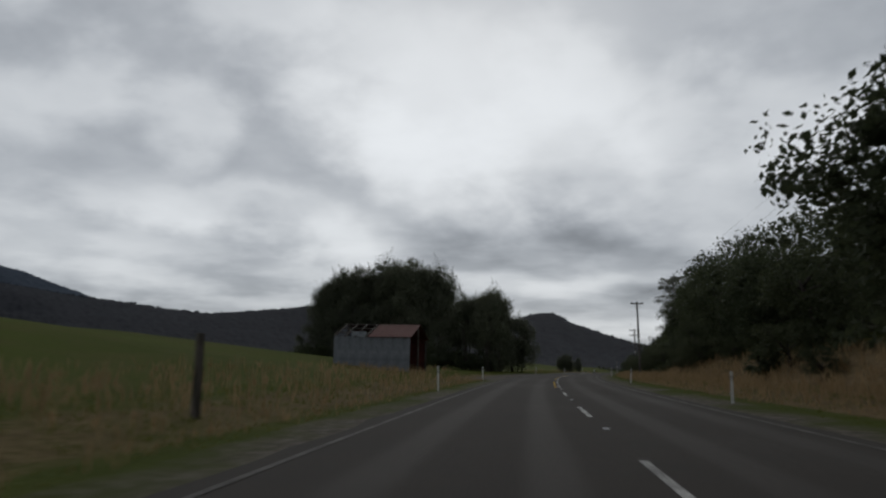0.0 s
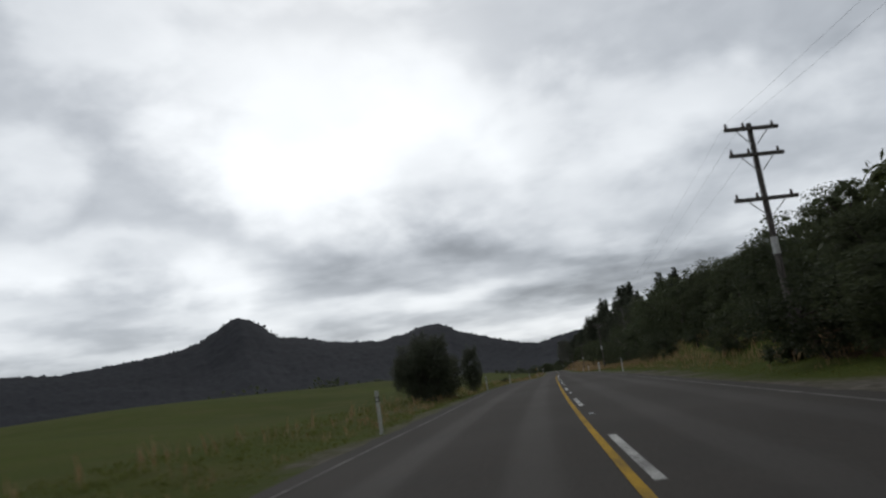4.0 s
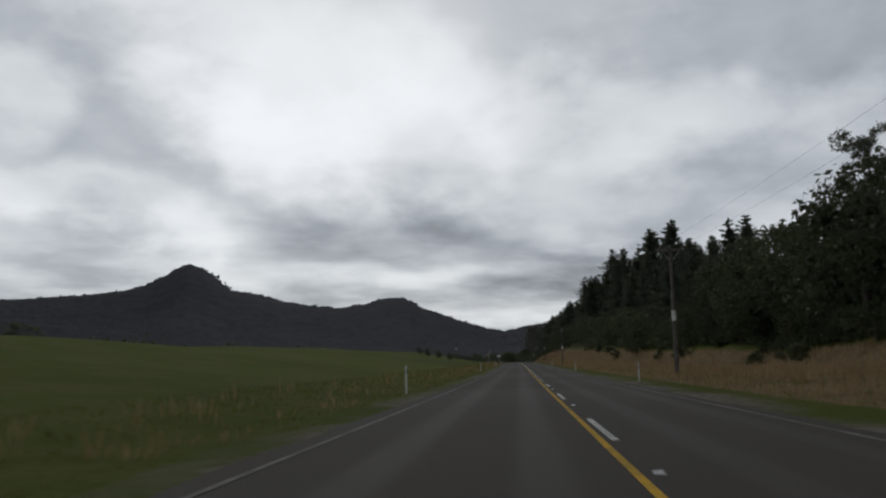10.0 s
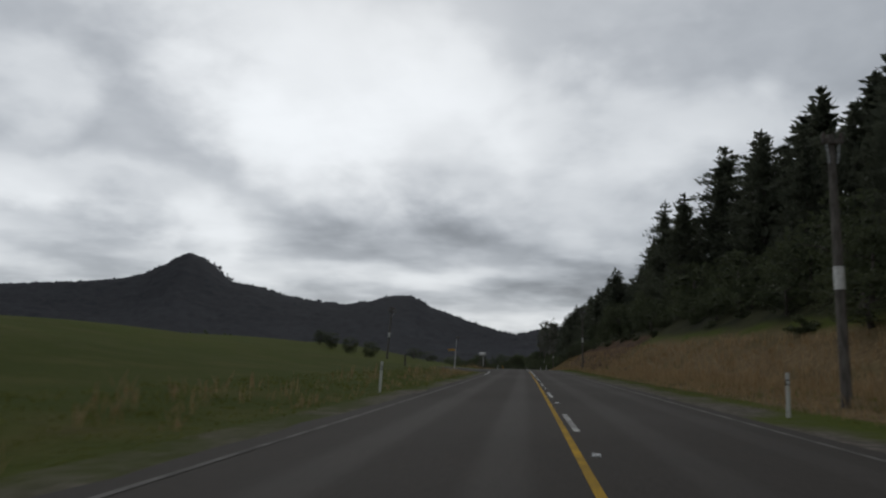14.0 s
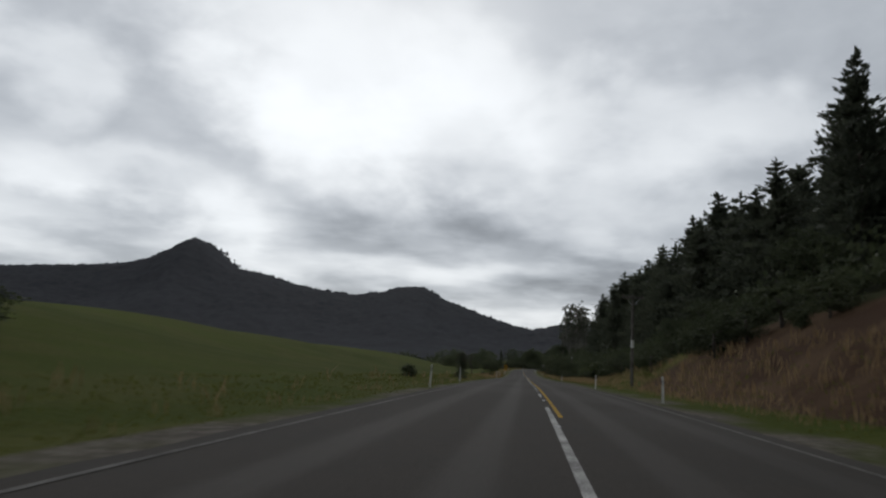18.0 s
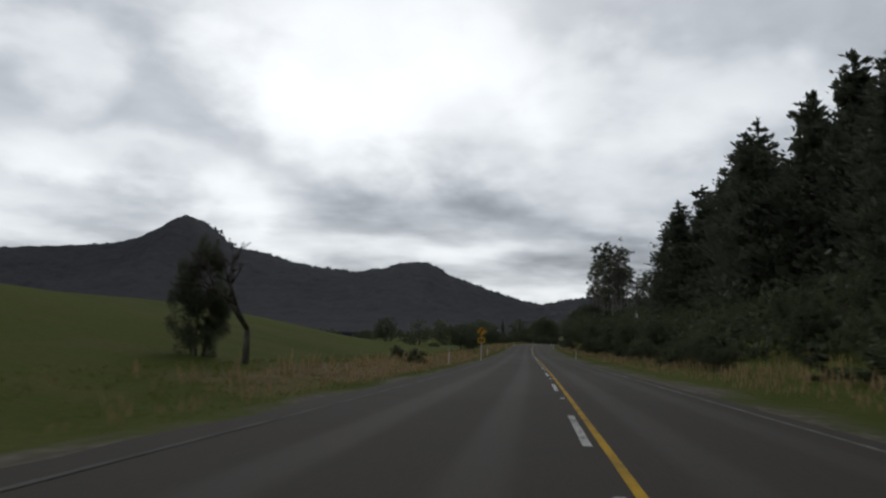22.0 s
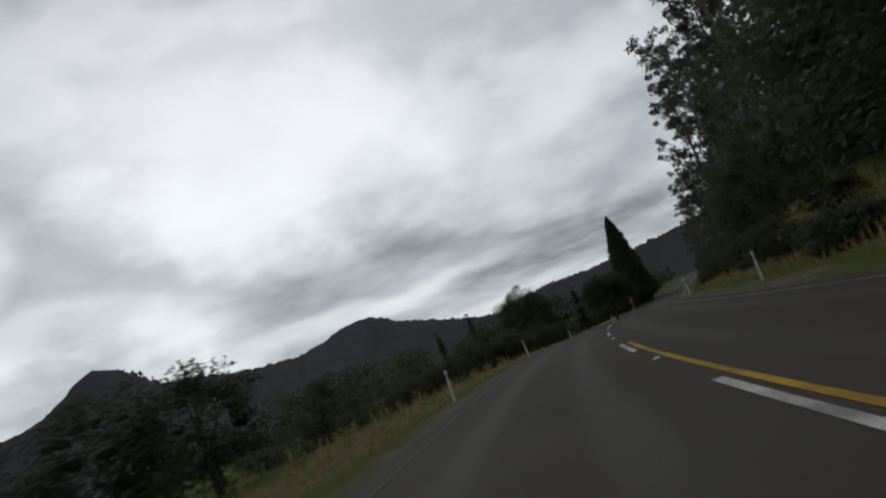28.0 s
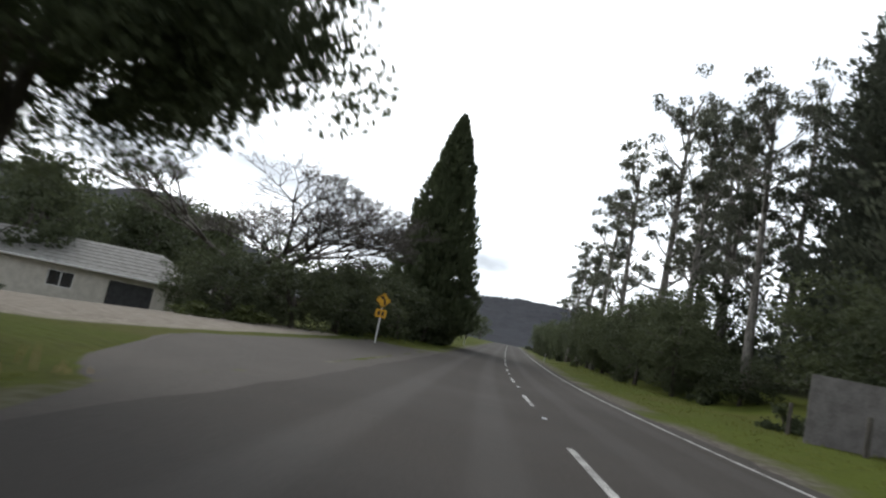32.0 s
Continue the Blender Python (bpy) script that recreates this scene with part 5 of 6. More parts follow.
# power poles and wires
def pole_thing(s, e, tall, arms, turn, label, lean=0.0):
    ob = thing("power_pole", spot(s, e), label, "power pole", "power poles along the road", heading(s) + turn)
    ob.matrix_world = ob.matrix_world @ Matrix.Rotation(lean, 4, "Y")
    verts, faces = [], []
    tube(verts, faces, [(0, 0, -.8), (0, 0, tall * .5), (0, 0, tall)], [.125, .105, .085], 10)
    part("pole", mesh_of("pole", verts, faces, POLE_WOOD), ob)
    band = bmesh.new()
    bmesh.ops.create_cone(band, cap_ends=True, segments=10, radius1=.118, radius2=.116, depth=.55, matrix=Matrix.Translation((0, 0, tall * .46)))
    part("marker_band", band, ob, "white reflective band", POST_WHITE)
    ends = []
    for k, (z, wide) in enumerate(arms):
        arm = part("crossarm", box_mesh("crossarm", -wide / 2, wide / 2, -.15, -.05, tall - z - .06, tall - z + .06, POLE_WOOD, .01), ob)
        for x in (-.46, -.14, .40) if wide > 1.5 else (-.4, .4):
            bm = bmesh.new()
            bmesh.ops.create_cone(bm, cap_ends=True, segments=8, radius1=.055, radius2=.03, depth=.16, matrix=Matrix.Translation((x * wide, -.1, tall - z + .14)))
            part("insulator", bm, arm, "", CERAMIC)
            if k == 0:
                ends.append(ob.matrix_world @ Vector((x * wide, -.1, tall - z + .22)))
        for side in (-1, 1):
            v, f = [], []
            tube(v, f, [(side * wide * .3, -.1, tall - z - .05), (side * .10, -.1, tall - z - .55)], [.018, .018], 5)
            part("brace", mesh_of("brace", v, f, STEEL), ob)
    return ob, ends


line_ends = []
for s, e, top, arms, turn, lean, text in (
        (-12, 7, 9.0, [(.2, 2.0)], 0, 0, "weathered wooden power pole with one crossarm"),
        (78.4, 7.65, 7.8, [(.2, 1.3)], 0, -.02, "weathered wooden power pole with one crossarm"),
        (135, 7.2, 7.9, [(.2, 1.9), (1.1, 1.9), (2.6, 2.2)], .25, 0, "wooden power pole with three crossarms on the bank"),
        (230, 7.6, 7.4, [(.2, 1.9)], 0, 0, "weathered wooden power pole with one crossarm"),
        (307, 7.2, 7.2, [(.2, 1.5)], 0, 0, "weathered wooden power pole with one crossarm"),
        (394, 6.6, 6.7, [(.2, .5)], 0, 0, "slim wooden power pole with a white band"),
        (469, 7.0, 8.3, [(.2, 1.6), (.9, 1.2)], 0, 0, "wooden power pole with two short crossarms"),
        (534.5, 7.1, 6.8, [(.2, 1.6)], .1, 0, "weathered wooden power pole with one crossarm"),
        (682, 13.2, 10.0, [(.2, 1.8)], 0, 0, "wooden power pole rising out of the bush")):
    base = land_z(*flat(s, e)) - road_at(s)[2]
    ob, ends = pole_thing(s, e, max(top - base, 5.0), arms, turn, text, lean)
    line_ends.append(ends)
pole_thing(464.4, -17.8, 6.6, [(.2, 1.2), (.6, 1.6)], 1.1, "leaning wooden power pole with crowded crossarms in the field", .10)
WIRE = plain("dull_wire", (0.02, 0.02, 0.02), (0.04, 0.04, 0.04), 5, 0.6)
for a, b in zip(line_ends[:-1], line_ends[1:]):
    for k in range(min(len(a), len(b), 3)):
        pts, n = [], 14
        for i in range(n + 1):
            u = i / n
            p = a[k].lerp(b[k], u)
            p.z -= 1.1 * 4 * u * (1 - u)
            pts.append(p)
        v, f = [], []
        tube(v, f, pts, [.003] * (n + 1), 4)
        tagged(new("power_line", mesh_of("power_line", v, f, WIRE)), "thin sagging overhead power wire", "cable", "overhead wires")


# ---------------------------------------------------------------- signs
def disc_plate(name, corners, depth, material, rounding=.03):
    """A plate in the x-z plane, from its corners."""
    bm = bmesh.new()
    face = bm.faces.new([bm.verts.new((x, 0, z)) for x, z in corners])
    got = bmesh.ops.extrude_face_region(bm, geom=[face])["geom"]
    for v in got:
        if isinstance(v, bmesh.types.BMVert):
            v.co.y += depth
    bmesh.ops.recalc_face_normals(bm, faces=bm.faces)
    if rounding:
        bmesh.ops.bevel(bm, geom=[e for e in bm.edges if abs(e.verts[0].co.y - e.verts[1].co.y) > depth * .5], offset=rounding, segments=3, affect="EDGES")
    return from_bm(name, bm, material)


def arrow_mesh(mirror=1):
    """A bent arrow, as on a curve warning sign."""
    pts = []
    line = [(-.10, -.24), (-.10, -.06), (-.06, .05), (.03, .12)]
    w = .045
    left, right = [], []
    for i, (x, z) in enumerate(line):
        a, b = line[max(i - 1, 0)], line[min(i + 1, 3)]
        dx, dz = b[0] - a[0], b[1] - a[1]
        d = math.hypot(dx, dz)
        left.append((x - dz / d * w, z + dx / d * w))
        right.append((x + dz / d * w, z - dx / d * w))
    pts = right + [(.07, .03), (.20, .20), (-.03, .23)] + left[::-1]
    return disc_plate("arrow", [(x * mirror, z) for x, z in pts], .004, SIGN_BLACK, 0)


def curve_sign(s, e, label, mirror=1, turn=0.0):
    ob = thing("curve_sign", spot(s, e), label, "road sign", "curve warning signs", heading(s) + turn)
    v, f = [], []
    tube(v, f, [(0, .04, -.3), (0, .04, 2.55)], [.045, .045], 10)
    part("post", mesh_of("post", v, f, POST_WHITE), ob, "white round post")
    r = .44
    plate = part("diamond_plate", disc_plate("diamond_plate", [(-r, 0), (0, -r), (r, 0), (0, r)], .012, SIGN_YELLOW), ob, "yellow diamond plate")
    plate.location = (0, -.02, 2.35)
    rim = [(-r * .90, 0), (0, -r * .90), (r * .90, 0), (0, r * .90)]
    for (x0, z0), (x1, z1) in zip(rim, rim[1:] + rim[:1]):
        v, f = [], []
        tube(v, f, [(x0, -.004, z0), (x1, -.004, z1)], [.012, .012], 4)
        part("border", mesh_of("border", v, f, SIGN_BLACK), plate)
    arrow = part("arrow", arrow_mesh(mirror), plate, "black curved arrow")
    arrow.location = (0, -.008, 0)
    lower = part("speed_plate", disc_plate("speed_plate", [(-.30, -.22), (.30, -.22), (.30, .22), (-.30, .22)], .012, SIGN_YELLOW), ob, "yellow square plate with dark bars")
    lower.location = (0, -.02, 1.64)
    for x in (-.11, .11):
        bar = part("bar", box_mesh("bar", x - .065, x + .065, -.006, 0, -.12, .12, SIGN_BLACK, .002), lower)
    return ob


curve_sign(647.8, -4.6, "yellow diamond curve sign with a speed plate on a white post", 1)
curve_sign(899, -7.2, "yellow diamond curve sign half hidden before a hedge", -1)

# street sign at the side road
ob = thing("street_sign", spot(455.5, -8.4), "tall thin white post with a small dark plate", "road sign", "", heading(456))
v, f = [], []
tube(v, f, [(0, 0, -.3), (.08, 0, 2.0)], [.06, .055], 8)
tube(v, f, [(.08, 0, 2.0), (.17, 0, 3.3)], [.028, .024], 6)
part("post", mesh_of("post", v, f, POST_WHITE), ob)
plate = part("plate", box_mesh("plate", .10, .48, -.03, -.01, 3.25, 3.52, BOARD_GREY, .006), ob, "small grey plate")
part("finger_board", box_mesh("finger_board", -.75, .05, -.05, -.03, 1.95, 2.12, SIGN_YELLOW, .006), ob, "dull orange finger board")


# rural letterbox at the side road
def letterbox(s, e):
    x, y = flat(s, e)
    ob = thing("letterbox", (x, y, road_at(s)[2] + .4), "white tin letterbox on a dark timber stand", "letterbox", "", heading(s) - .25)
    bm = bmesh.new()
    bmesh.ops.create_cone(bm, cap_ends=True, segments=20, radius1=.27, radius2=.27, depth=.78, matrix=Matrix.Translation((0, 0, 1.36)) @ Matrix.Rotation(math.pi / 2, 4, "Y"))
    for vert in bm.verts:
        if vert.co.z < 1.28:
            vert.co.z = 1.28 - (1.28 - vert.co.z) * .35
    part("drum", bm, ob, "dented white tin drum", POST_WHITE)
    part("lid", box_mesh("lid", -.41, -.392, -.25, .25, 1.16, 1.62, TIN, .006), ob)
    part("shelf", box_mesh("shelf", -.40, .40, -.24, .24, 1.12, 1.16, FENCE_WOOD, .006), ob)
    for x in (-.30, .0, .32):
        part("leg", box_mesh("leg", x - .05, x + .05, -.05, .05, -.8, 1.14, FENCE_WOOD, .008), ob)
    part("side_board", box_mesh("side_board", .12, .20, -.10, -.06, .0, 1.12, POST_WHITE, .006), ob, "pale upright board")
    part("rail", box_mesh("rail", -.34, .36, -.075, -.045, .55, .68, FENCE_WOOD, .005), ob)
    return ob


letterbox(467.6, -5.9)

# fence posts on the field side
for s, e, h in ((14.9, -7.0, 1.5), (443, -12, 1.1)):
    ob = thing("fence_post", spot(s, e), "weathered round timber fence post in long grass", "fence post", "fence posts beside the field", s)
    v, f = [], []
    tube(v, f, [(0, 0, -.3), (.01, 0, h * .6), (.02, .01, h)], [.085, .08, .075], 9)
    part("post", mesh_of("post", v, f, FENCE_WOOD), ob)


# ---------------------------------------------------------------- the old shed
def corrugated(name, w, h, pitch, depth, material, cap=.004):
    """A ribbed sheet in the x-z plane, w wide and h high, with thickness."""
    n = int(w / pitch * 4)
    verts, faces = [], []
    for i in range(n + 1):
        x = w * i / n
        y = depth * math.sin(i * math.pi / 2)
        verts += [(x, y, 0), (x, y, h), (x, y + cap, h), (x, y + cap, 0)]
    for i in range(n):
        a, b = i * 4, i * 4 + 4
        for k in range(4):
            faces.append((a + k, a + (k + 1) % 4, b + (k + 1) % 4, b + k))
    faces += [(0, 3, 2, 1), (n * 4, n * 4 + 1, n * 4 + 2, n * 4 + 3)]
    return mesh_of(name, verts, faces, material)


def old_shed():
    """x runs away from the road, y along it; the open gable faces the road."""
    s0, e0 = 61.5, -12.5
    x, y = flat(s0, e0)
    h = road_at(s0)[3]
    z = min(land_z(*flat(s0, e0)), land_z(*flat(s0 + 7, e0 - 7)), land_z(*flat(s0, e0 - 7)))
    ob = thing("old_shed", (0, 0, 0), "old grey tin shed with a broken rusty red roof", "shed")
    ob.matrix_world = Matrix.Translation((x, y, z)) @ Matrix.Rotation(-h, 4, "Z")
    long, deep, eave, ridge = 6.8, 7.0, 3.0, 4.2
    # tin sheets of the wall that faces the road's near end, and of the far walls
    for i in range(7):
        sheet = part("wall_sheet", corrugated("wall_sheet", .97, eave + rng.uniform(-.08, .02), .09, .012, TIN), ob)
        sheet.location = (-long + i * .97, 0, 0)
        # back wall takes the dark rust tone to stand in for inside shade
        back = part("wall_sheet", corrugated("wall_sheet", .97, eave, .09, .012, RUST), ob, "tin sheet in dark rust tone for the shaded inside")
        back.location = (-long + i * .97, deep, 0)
    for i in range(7):
        sheet = part("wall_sheet", corrugated("wall_sheet", 1.0, eave + (1.1 - abs(i - 3) * .33), .09, .012, TIN), ob)
        sheet.matrix_local = Matrix.Translation((-long, i * 1.0, 0)) @ Matrix.Rotation(math.pi / 2, 4, "Z")
    for yy in (0.1, deep / 2, deep - .1):
        for xx in (-.08, -long / 2, -long + .1):
            part("frame_post", box_mesh("frame_post", xx - .07, xx + .07, yy - .07, yy + .07, -.2, (eave if yy != deep / 2 else ridge) - .05, FENCE_WOOD, .01), ob)
    slope = math.atan2(ridge - eave, deep / 2)
    run = math.hypot(ridge - eave, deep / 2) + .25
    for side in (0, 1):
        for i in range(7):
            if side == 0 and i in (4, 5, 6):
                continue
            sheet = part("roof_sheet", corrugated("roof_sheet", .97, run, .09, .012, RUST), ob)
            tilt = Matrix.Rotation(-(math.pi / 2 - slope), 4, "X") if side == 0 else Matrix.Rotation(math.pi / 2 - slope, 4, "X")
            sheet.matrix_local = Matrix.Translation((-(i + 1) * .97 + .15, -.2 if side == 0 else deep + .2, eave - .05 + rng.uniform(0, .03))) @ tilt
    # a timber partition added halfway in to dim the inside, and the loose board above the wall
    for i in range(9):
        part("board", box_mesh("board", -3.35, -3.30, .2 + i * .74, .2 + i * .74 + .72, -.1, eave - .1, FENCE_WOOD, .006), ob, "dark timber board added to keep the inside dim")
    part("loose_board", box_mesh("loose_board", -5.2, -3.9, -.06, -.03, eave - .1, eave + .42, TIN, .006), ob)
    # bare rafters where the sheets are gone
    for i in range(4):
        xx = -3.9 - i * .95
        v, f = [], []
        tube(v, f, [(xx, -.2, eave - .05), (xx, deep / 2, ridge + .05)], [.06, .06], 4)
        part("rafter", mesh_of("rafter", v, f, FENCE_WOOD), ob)
    for yy, zz in ((.9, eave + .32), (2.2, eave + .76)):
        v, f = [], []
        tube(v, f, [(-3.4, yy, zz), (-7.1, yy, zz + .05)], [.05, .05], 4)
        part("purlin", mesh_of("purlin", v, f, FENCE_WOOD), ob)
    v, f = [], []
    tube(v, f, [(0.1, deep / 2, ridge), (-long, deep / 2, ridge)], [.07, .07], 4)
    part("ridge_beam", mesh_of("ridge_beam", v, f, FENCE_WOOD), ob)


old_shed()


# ---------------------------------------------------------------- house and yard by the driveway
def house():
    """x along the front, from the right end to the left; the front faces -y."""
    xr, yr = flat(905.5, -22.4)
    xl, yl = flat(904, -41.5)
    turn = math.atan2(yl - yr, xl - xr) + math.pi
    z = land_z((xr + xl) / 2, (yr + yl) / 2) + .05
    ob = thing("house", (xr, yr, z), "long low cream house with a grey roof and garage", "house", "", turn)
    long, deep, eave = 19.0, 8.0, 2.4
    bm = bmesh.new()
    for x0, x1, z0, z1 in ((-.9, 0, 0, eave), (-3.9, -.9, 2.05, eave), (-6.2, -3.9, 0, eave), (-8.0, -6.2, 0, .95), (-8.0, -6.2, 2.0, eave), (-11.5, -8.0, 0, eave), (-12.5, -11.5, 2.05, eave), (-15, -12.5, 0, eave), (-17, -15, 0, .95), (-17, -15, 2.0, eave), (-long, -17, 0, eave)):
        box(bm, x0, x1, 0, .15, z0, z1)
    box(bm, -.15, 0, .15, deep, 0, eave)
    box(bm, -long, -long + .15, .15, deep, 0, eave)
    box(bm, -long + .15, -.15, deep - .15, deep, 0, eave)
    part("wall", bm, ob, "", HOUSE_WALL)
    door = part("garage_door", box_mesh("garage_door", -3.9, -.9, .08, .13, 0, 2.05, GARAGE_DARK), ob, "dark open garage doorway")
    part("front_door", box_mesh("front_door", -12.5, -11.5, .08, .13, 0, 2.05, BOARD_GREY), ob)
    for x0, x1 in ((-8.0, -6.2), (-17, -15)):
        win = part("window", box_mesh("window", x0, x1, .08, .10, .95, 2.0, DARK_GLASS), ob)
        for a, b, c, d in ((x0, x1, .95, 1.0), (x0, x1, 1.95, 2.0), (x0, x0 + .06, 1.0, 1.95), (x1 - .06, x1, 1.0, 1.95), ((x0 + x1) / 2 - .03, (x0 + x1) / 2 + .03, 1.0, 1.95)):
            part("frame_bar", box_mesh("frame_bar", a, b, .03, .078, c, d, POST_WHITE), win)
    verts = [(.5, -.6, eave), (-long - .5, -.6, eave), (-long - .5, deep + .6, eave), (.5, deep + .6, eave), (-2.6, deep / 2, eave + 1.9), (-long + 2.6, deep / 2, eave + 1.9)]
    verts += [(x, y, zz + .14) for x, y, zz in verts[:4]] + [(x, y, zz + .14) for x, y, zz in verts[4:]]
    faces = [(6, 10, 11, 7), (8, 11, 10, 9), (6, 9, 10), (7, 11, 8), (0, 1, 2, 3), (0, 6, 7, 1), (1, 7, 8, 2), (2, 8, 9, 3), (3, 9, 6, 0)]
    roof = part("roof", mesh_of("roof", verts, faces, ROOF_GREY), ob)
    for k in range(1, 8):
        u = k / 8
        ya, za = -.6 + (deep / 2 + .6) * u, eave + .14 + 1.9 * u
        part("tile_course", box_mesh("tile_course", .5 - 3.1 * u - (long + 1 - 6.2 * u), .5 - 3.1 * u, ya - .02, ya + .04, za - .005, za + .03, ROOF_GREY), roof)
    part("gutter", box_mesh("gutter", -long - .5, .5, -.72, -.605, eave, eave + .12, POST_WHITE, .02), ob)
    return ob


house()

# a low farm building far off in the valley
def farm_shed(s, e, w, label):
    ob = thing("farm_shed", spot(s, e), label, "farm building", "farm sheds in the valley", .4)
    bm = bmesh.new()
    box(bm, -w / 2, w / 2, -4, 4, 0, 3.0)
    part("wall", bm, ob, "", HOUSE_WALL)
    v = [(-w / 2 - .4, -4.5, 2.9), (w / 2 + .4, -4.5, 2.9), (w / 2 + .4, 4.5, 2.9), (-w / 2 - .4, 4.5, 2.9), (-w / 2 - .4, 0, 4.4), (w / 2 + .4, 0, 4.4)]
    part("roof", mesh_of("roof", v, [(0, 1, 5, 4), (2, 3, 4, 5), (0, 4, 3), (1, 2, 5), (0, 3, 2, 1)], ROOF_GREY), ob, "pale iron roof")
    for x in (-w / 4, w / 4):
        part("door", box_mesh("door", x - 1.2, x + 1.2, -4.06, -4.005, 0, 2.5, GARAGE_DARK), ob)


farm_shed(884, -163, 6.5, "pale low farm shed far off in the valley")
farm_shed(905, -172, 10, "long pale farm shed far off in the valley")

# grey board hoarding on the right verge
x, y = flat(881.6, 8.9)
ob = thing("hoarding", (x, y, road_at(881.6)[2] + .02), "large plain grey board standing on the verge", "hoarding", "", heading(881.6) - .10)
part("board", box_mesh("board", -1.25, 1.25, -.02, .02, .05, 2.10, BOARD_GREY, .006), ob)
for x in (-.85, .85):
    part("leg", box_mesh("leg", x - .05, x + .05, .022, .12, -.3, 1.9, FENCE_WOOD, .006), ob)
for s, e in ((870, 8.2), (880, 8.4), (866, 8.4), (885, 8.6)):
    ob = thing("fence_post", spot(s, e), "short dark fence post in the verge grass", "fence post", "fence posts on the right verge", s)
    v, f = [], []
    tube(v, f, [(0, 0, -.3), (0, 0, 1.0)], [.07, .065], 8)
    part("post", mesh_of("post", v, f, FENCE_WOOD), ob)


# ---------------------------------------------------------------- side road and drive
def sheet(name, rows, lift, material, label, category="road"):
    """A strip from rows of (s, e) pairs, laid on the land."""
    verts = []
    for i, row in enumerate(rows):
        for k, (s, e) in enumerate(row):
            verts.append(spot(s, e, lift if i < len(rows) - 1 and 0 < k < len(row) - 1 else -.09))
    w = len(rows[0])
    faces = [(r * w + c, r * w + c + 1, (r + 1) * w + c + 1, (r + 1) * w + c) for r in range(len(rows) - 1) for c in range(w - 1)]
    me = mesh_of(name, verts, faces, material)
    return tagged(new(name, me), label, category, kind="structure")


rows = []
for e in (-3.9, -5, -6.2, -7.5, -9, -12):
    flare = 9.5 * math.exp((e + 3.9) / 3.0)
    rows.append([(452.5 - flare + 9.5 * u + flare * 2 * u, e) for u in np.linspace(0, 1, 18)])
sheet("side_road", rows, .05, ASPHALT, "grey sealed side road joining the main road")


rows = []
for e, a, b in ((-3.8, 862, 912), (-4.8, 865, 910), (-5.8, 868, 907), (-6.8, 871, 905), (-7.8, 874, 904), (-9.0, 877, 903)):
    rows.append([(a + (b - a) * u, e + .35 * noise.noise((a * .3 + b * u, e, 2))) for u in np.linspace(0, 1, 16)])
sheet("driveway_mouth", rows, .05, WORN_SEAL, "worn grey seal where the driveway meets the road", "driveway")


def painted_arc(pts, wide=.10):
    dense = []
    for (a, b), (c, d) in zip(pts[:-1], pts[1:]):
        dense += [(a + (c - a) * u, b + (d - b) * u) for u in np.linspace(0, 1, 6)[:-1]]
    dense.append(pts[-1])
    verts, faces = [], []
    for i, (s, e) in enumerate(dense):
        a, b = dense[max(i - 1, 0)], dense[min(i + 1, len(dense) - 1)]
        dx, dy = b[0] - a[0], b[1] - a[1]
        d = math.hypot(dx, dy)
        for k in (-.5, .5):
            ss, ee = s - dy / d * wide * k, e + dx / d * wide * k
            x, y = flat(ss, ee)
            verts.append((x, y, max(land_z(x, y) + .058, road_at(ss)[2] + .008)))
    faces = [(i * 2, i * 2 + 1, i * 2 + 3, i * 2 + 2) for i in range(len(dense) - 1)]
    part("corner_line", mesh_of("corner_line", verts, faces, WHITE_LINE), road)


painted_arc([(428, -3.6), (434, -3.65), (440, -3.8), (445, -4.2), (448, -4.8), (450.2, -5.6)])
painted_arc([(470, -3.7), (467.5, -4.15), (465, -5.2), (463, -7.0), (462.2, -9.0)])


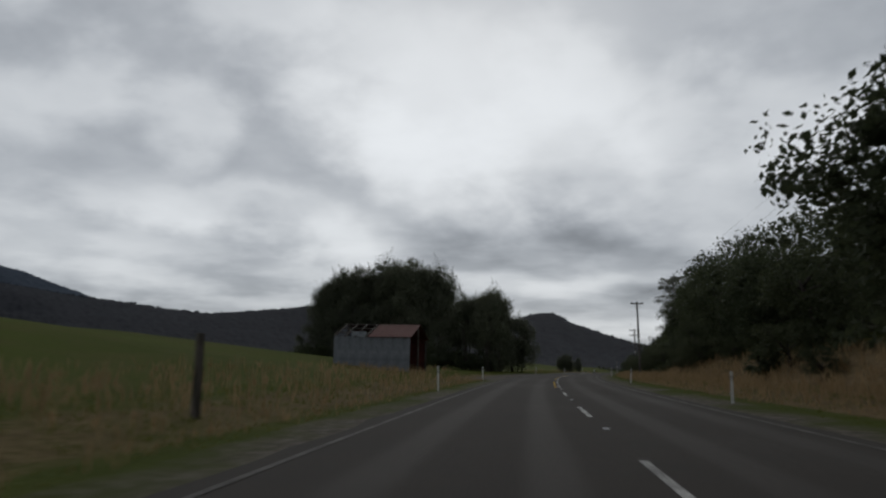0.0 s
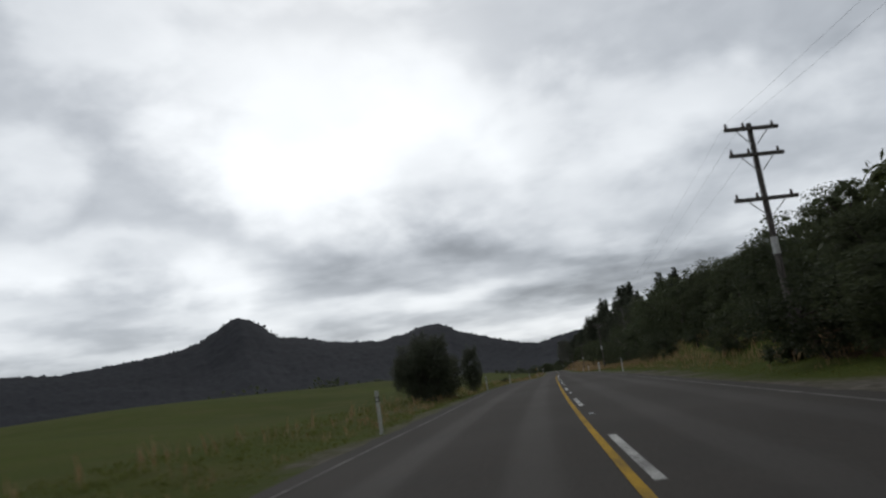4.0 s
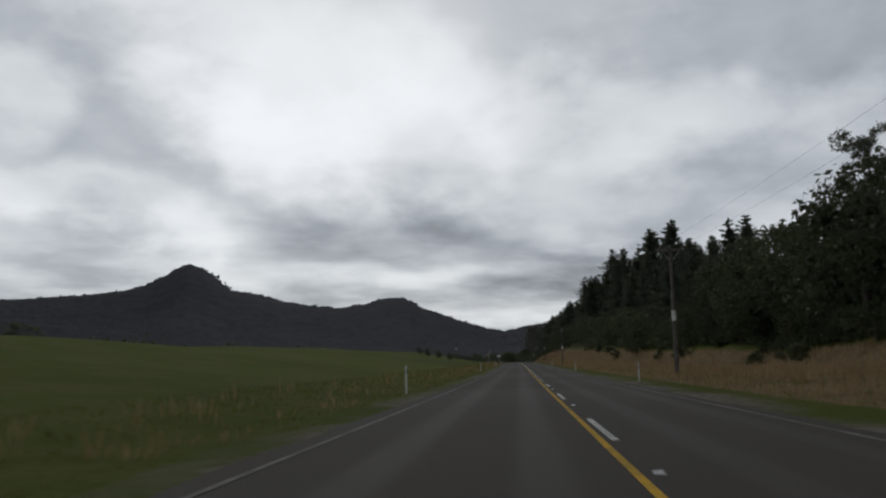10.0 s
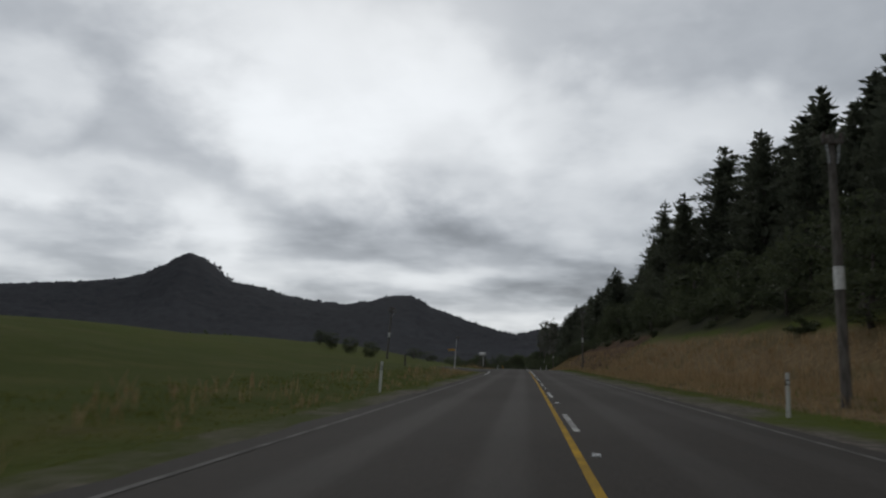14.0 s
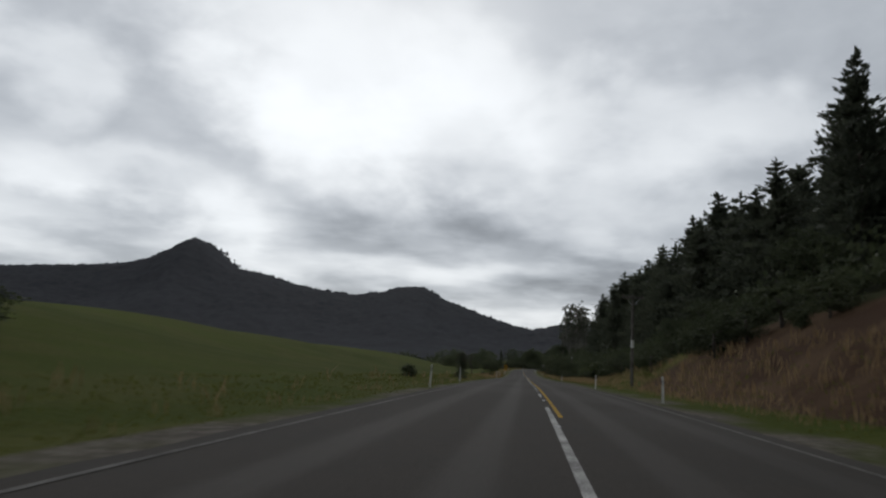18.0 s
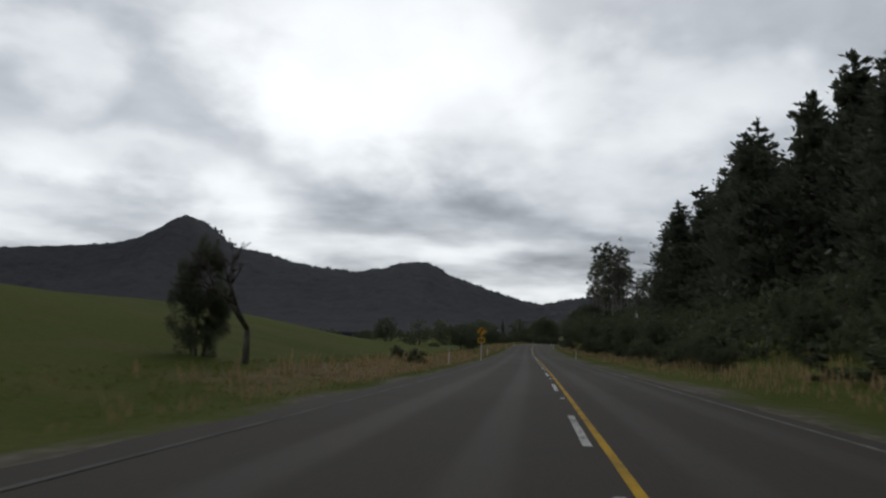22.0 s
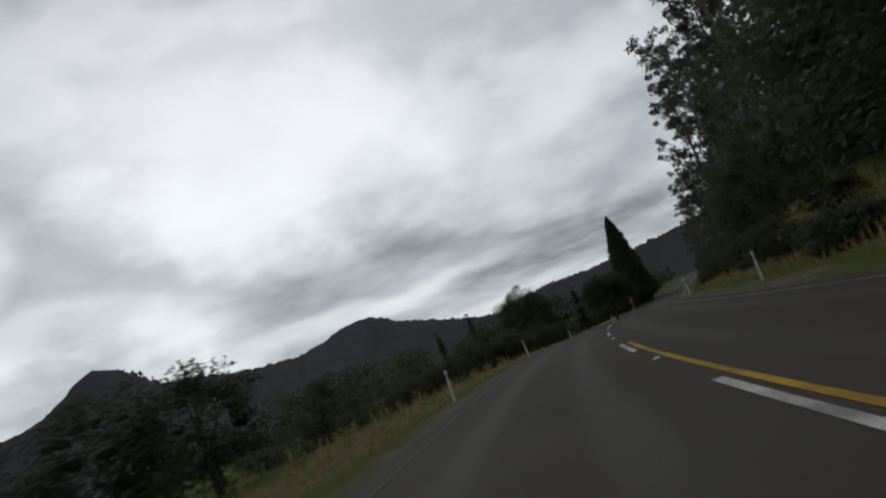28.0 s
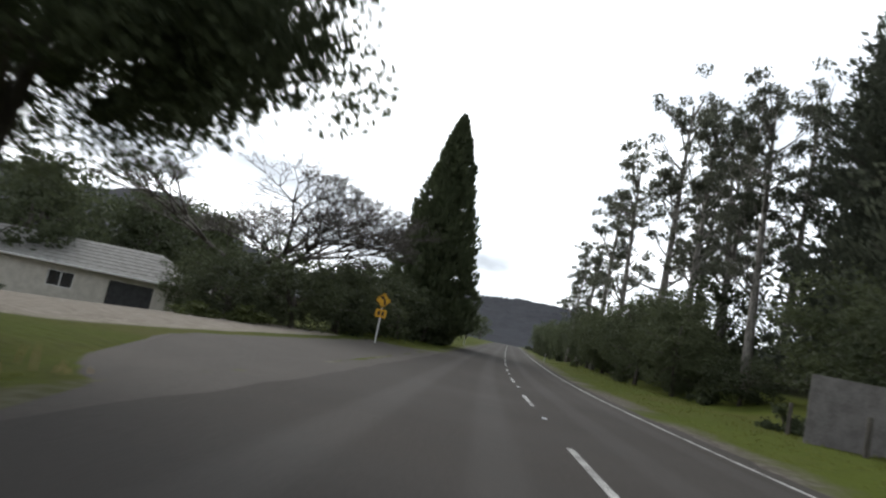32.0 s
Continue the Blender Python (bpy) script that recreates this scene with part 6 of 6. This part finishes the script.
# ---------------------------------------------------------------- grass
def tufts(name, count, seed, place, tall, material, label, wide=.03):
    """Blades of grass, as one mesh; place gives s, e and a share of the height for each."""
    r = np.random.default_rng(seed)
    s, e, share = place(r, count)
    h = np.interp(s, LINE_S, LINE_H)
    x = np.interp(s, LINE_S, LINE_X) + e * np.cos(h)
    y = np.interp(s, LINE_S, LINE_Y) - e * np.sin(h)
    z = land(x, y)[0]
    quads = []
    for k in range(4):
        n = len(s)
        t = r.uniform(0, math.tau, n)
        up = tall * share * r.uniform(.6, 1.2, n)
        off = np.stack([r.normal(0, .12, n), r.normal(0, .12, n), np.zeros(n)], 1)
        root = np.stack([x, y, z - .02], 1) + off
        side = np.stack([np.cos(t), np.sin(t), np.zeros(n)], 1) * (wide * (.6 + share))[:, None]
        bend = np.stack([np.cos(t + 1.3), np.sin(t + 1.3), np.zeros(n)], 1) * (up * r.uniform(.05, .5, n))[:, None]
        tip = root + bend + np.stack([np.zeros(n), np.zeros(n), up], 1)
        mid = root + bend * .35 + np.stack([np.zeros(n), np.zeros(n), up * .55], 1)
        quads.append(np.stack([root - side * .5, mid - side, tip, mid + side], 1))
    tagged(new(name, quads_mesh(name, np.concatenate(quads), material)), label, "grass", kind="stuff")


def straw_places(r, count):
    s = r.uniform(-20, 870, count)
    right = r.uniform(0, 1, count) < .68
    toe = along(s, RIGHT_TOE)
    e = np.where(right, 5.4 + r.uniform(0, 1, count) ** 1.2 * (toe + 3.5 - 5.4), -5.2 - r.uniform(0, 1, count) ** 1.5 * np.where(s < 78, 11.0, 3.5))
    chance = np.where(right, along(s, DRY_RIGHT), along(s, DRY_LEFT) * np.where(s < 78, 1.5, .55))
    chance = chance * np.where((~right) & (((s > 440) & (s < 468)) | ((s > 54) & (s < 106) & (e > -11))), 0, 1)
    keep = r.uniform(0, 1, count) < chance
    share = .35 + .65 * np.clip((np.abs(e) - 5) / 3, 0, 1)
    return s[keep], e[keep], share[keep] * r.uniform(.6, 1.1, keep.sum())


def green_places(r, count):
    s = r.uniform(-10, 945, count)
    right = r.uniform(0, 1, count) < .45
    e = np.where(right, 4.5 + r.uniform(0, 1, count) ** 1.6 * 5, -4.8 - r.uniform(0, 1, count) ** 1.6 * 6)
    keep = ~((~right) & (((s > 440) & (s < 470)) | ((s > 868) & (s < 906)) | ((s > 55) & (s < 105) & (e > -8))))
    share = .35 + .65 * np.clip((np.abs(e) - 4.5) / 3, 0, 1)
    return s[keep], e[keep], share[keep]


tufts("dry_grass", 46000, 5, straw_places, .62, STRAW, "long straw-coloured grass along the verge and bank", .014)
tufts("verge_grass", 42000, 6, green_places, .13, GREEN_BLADE, "green tufted grass along the road verge", .012)
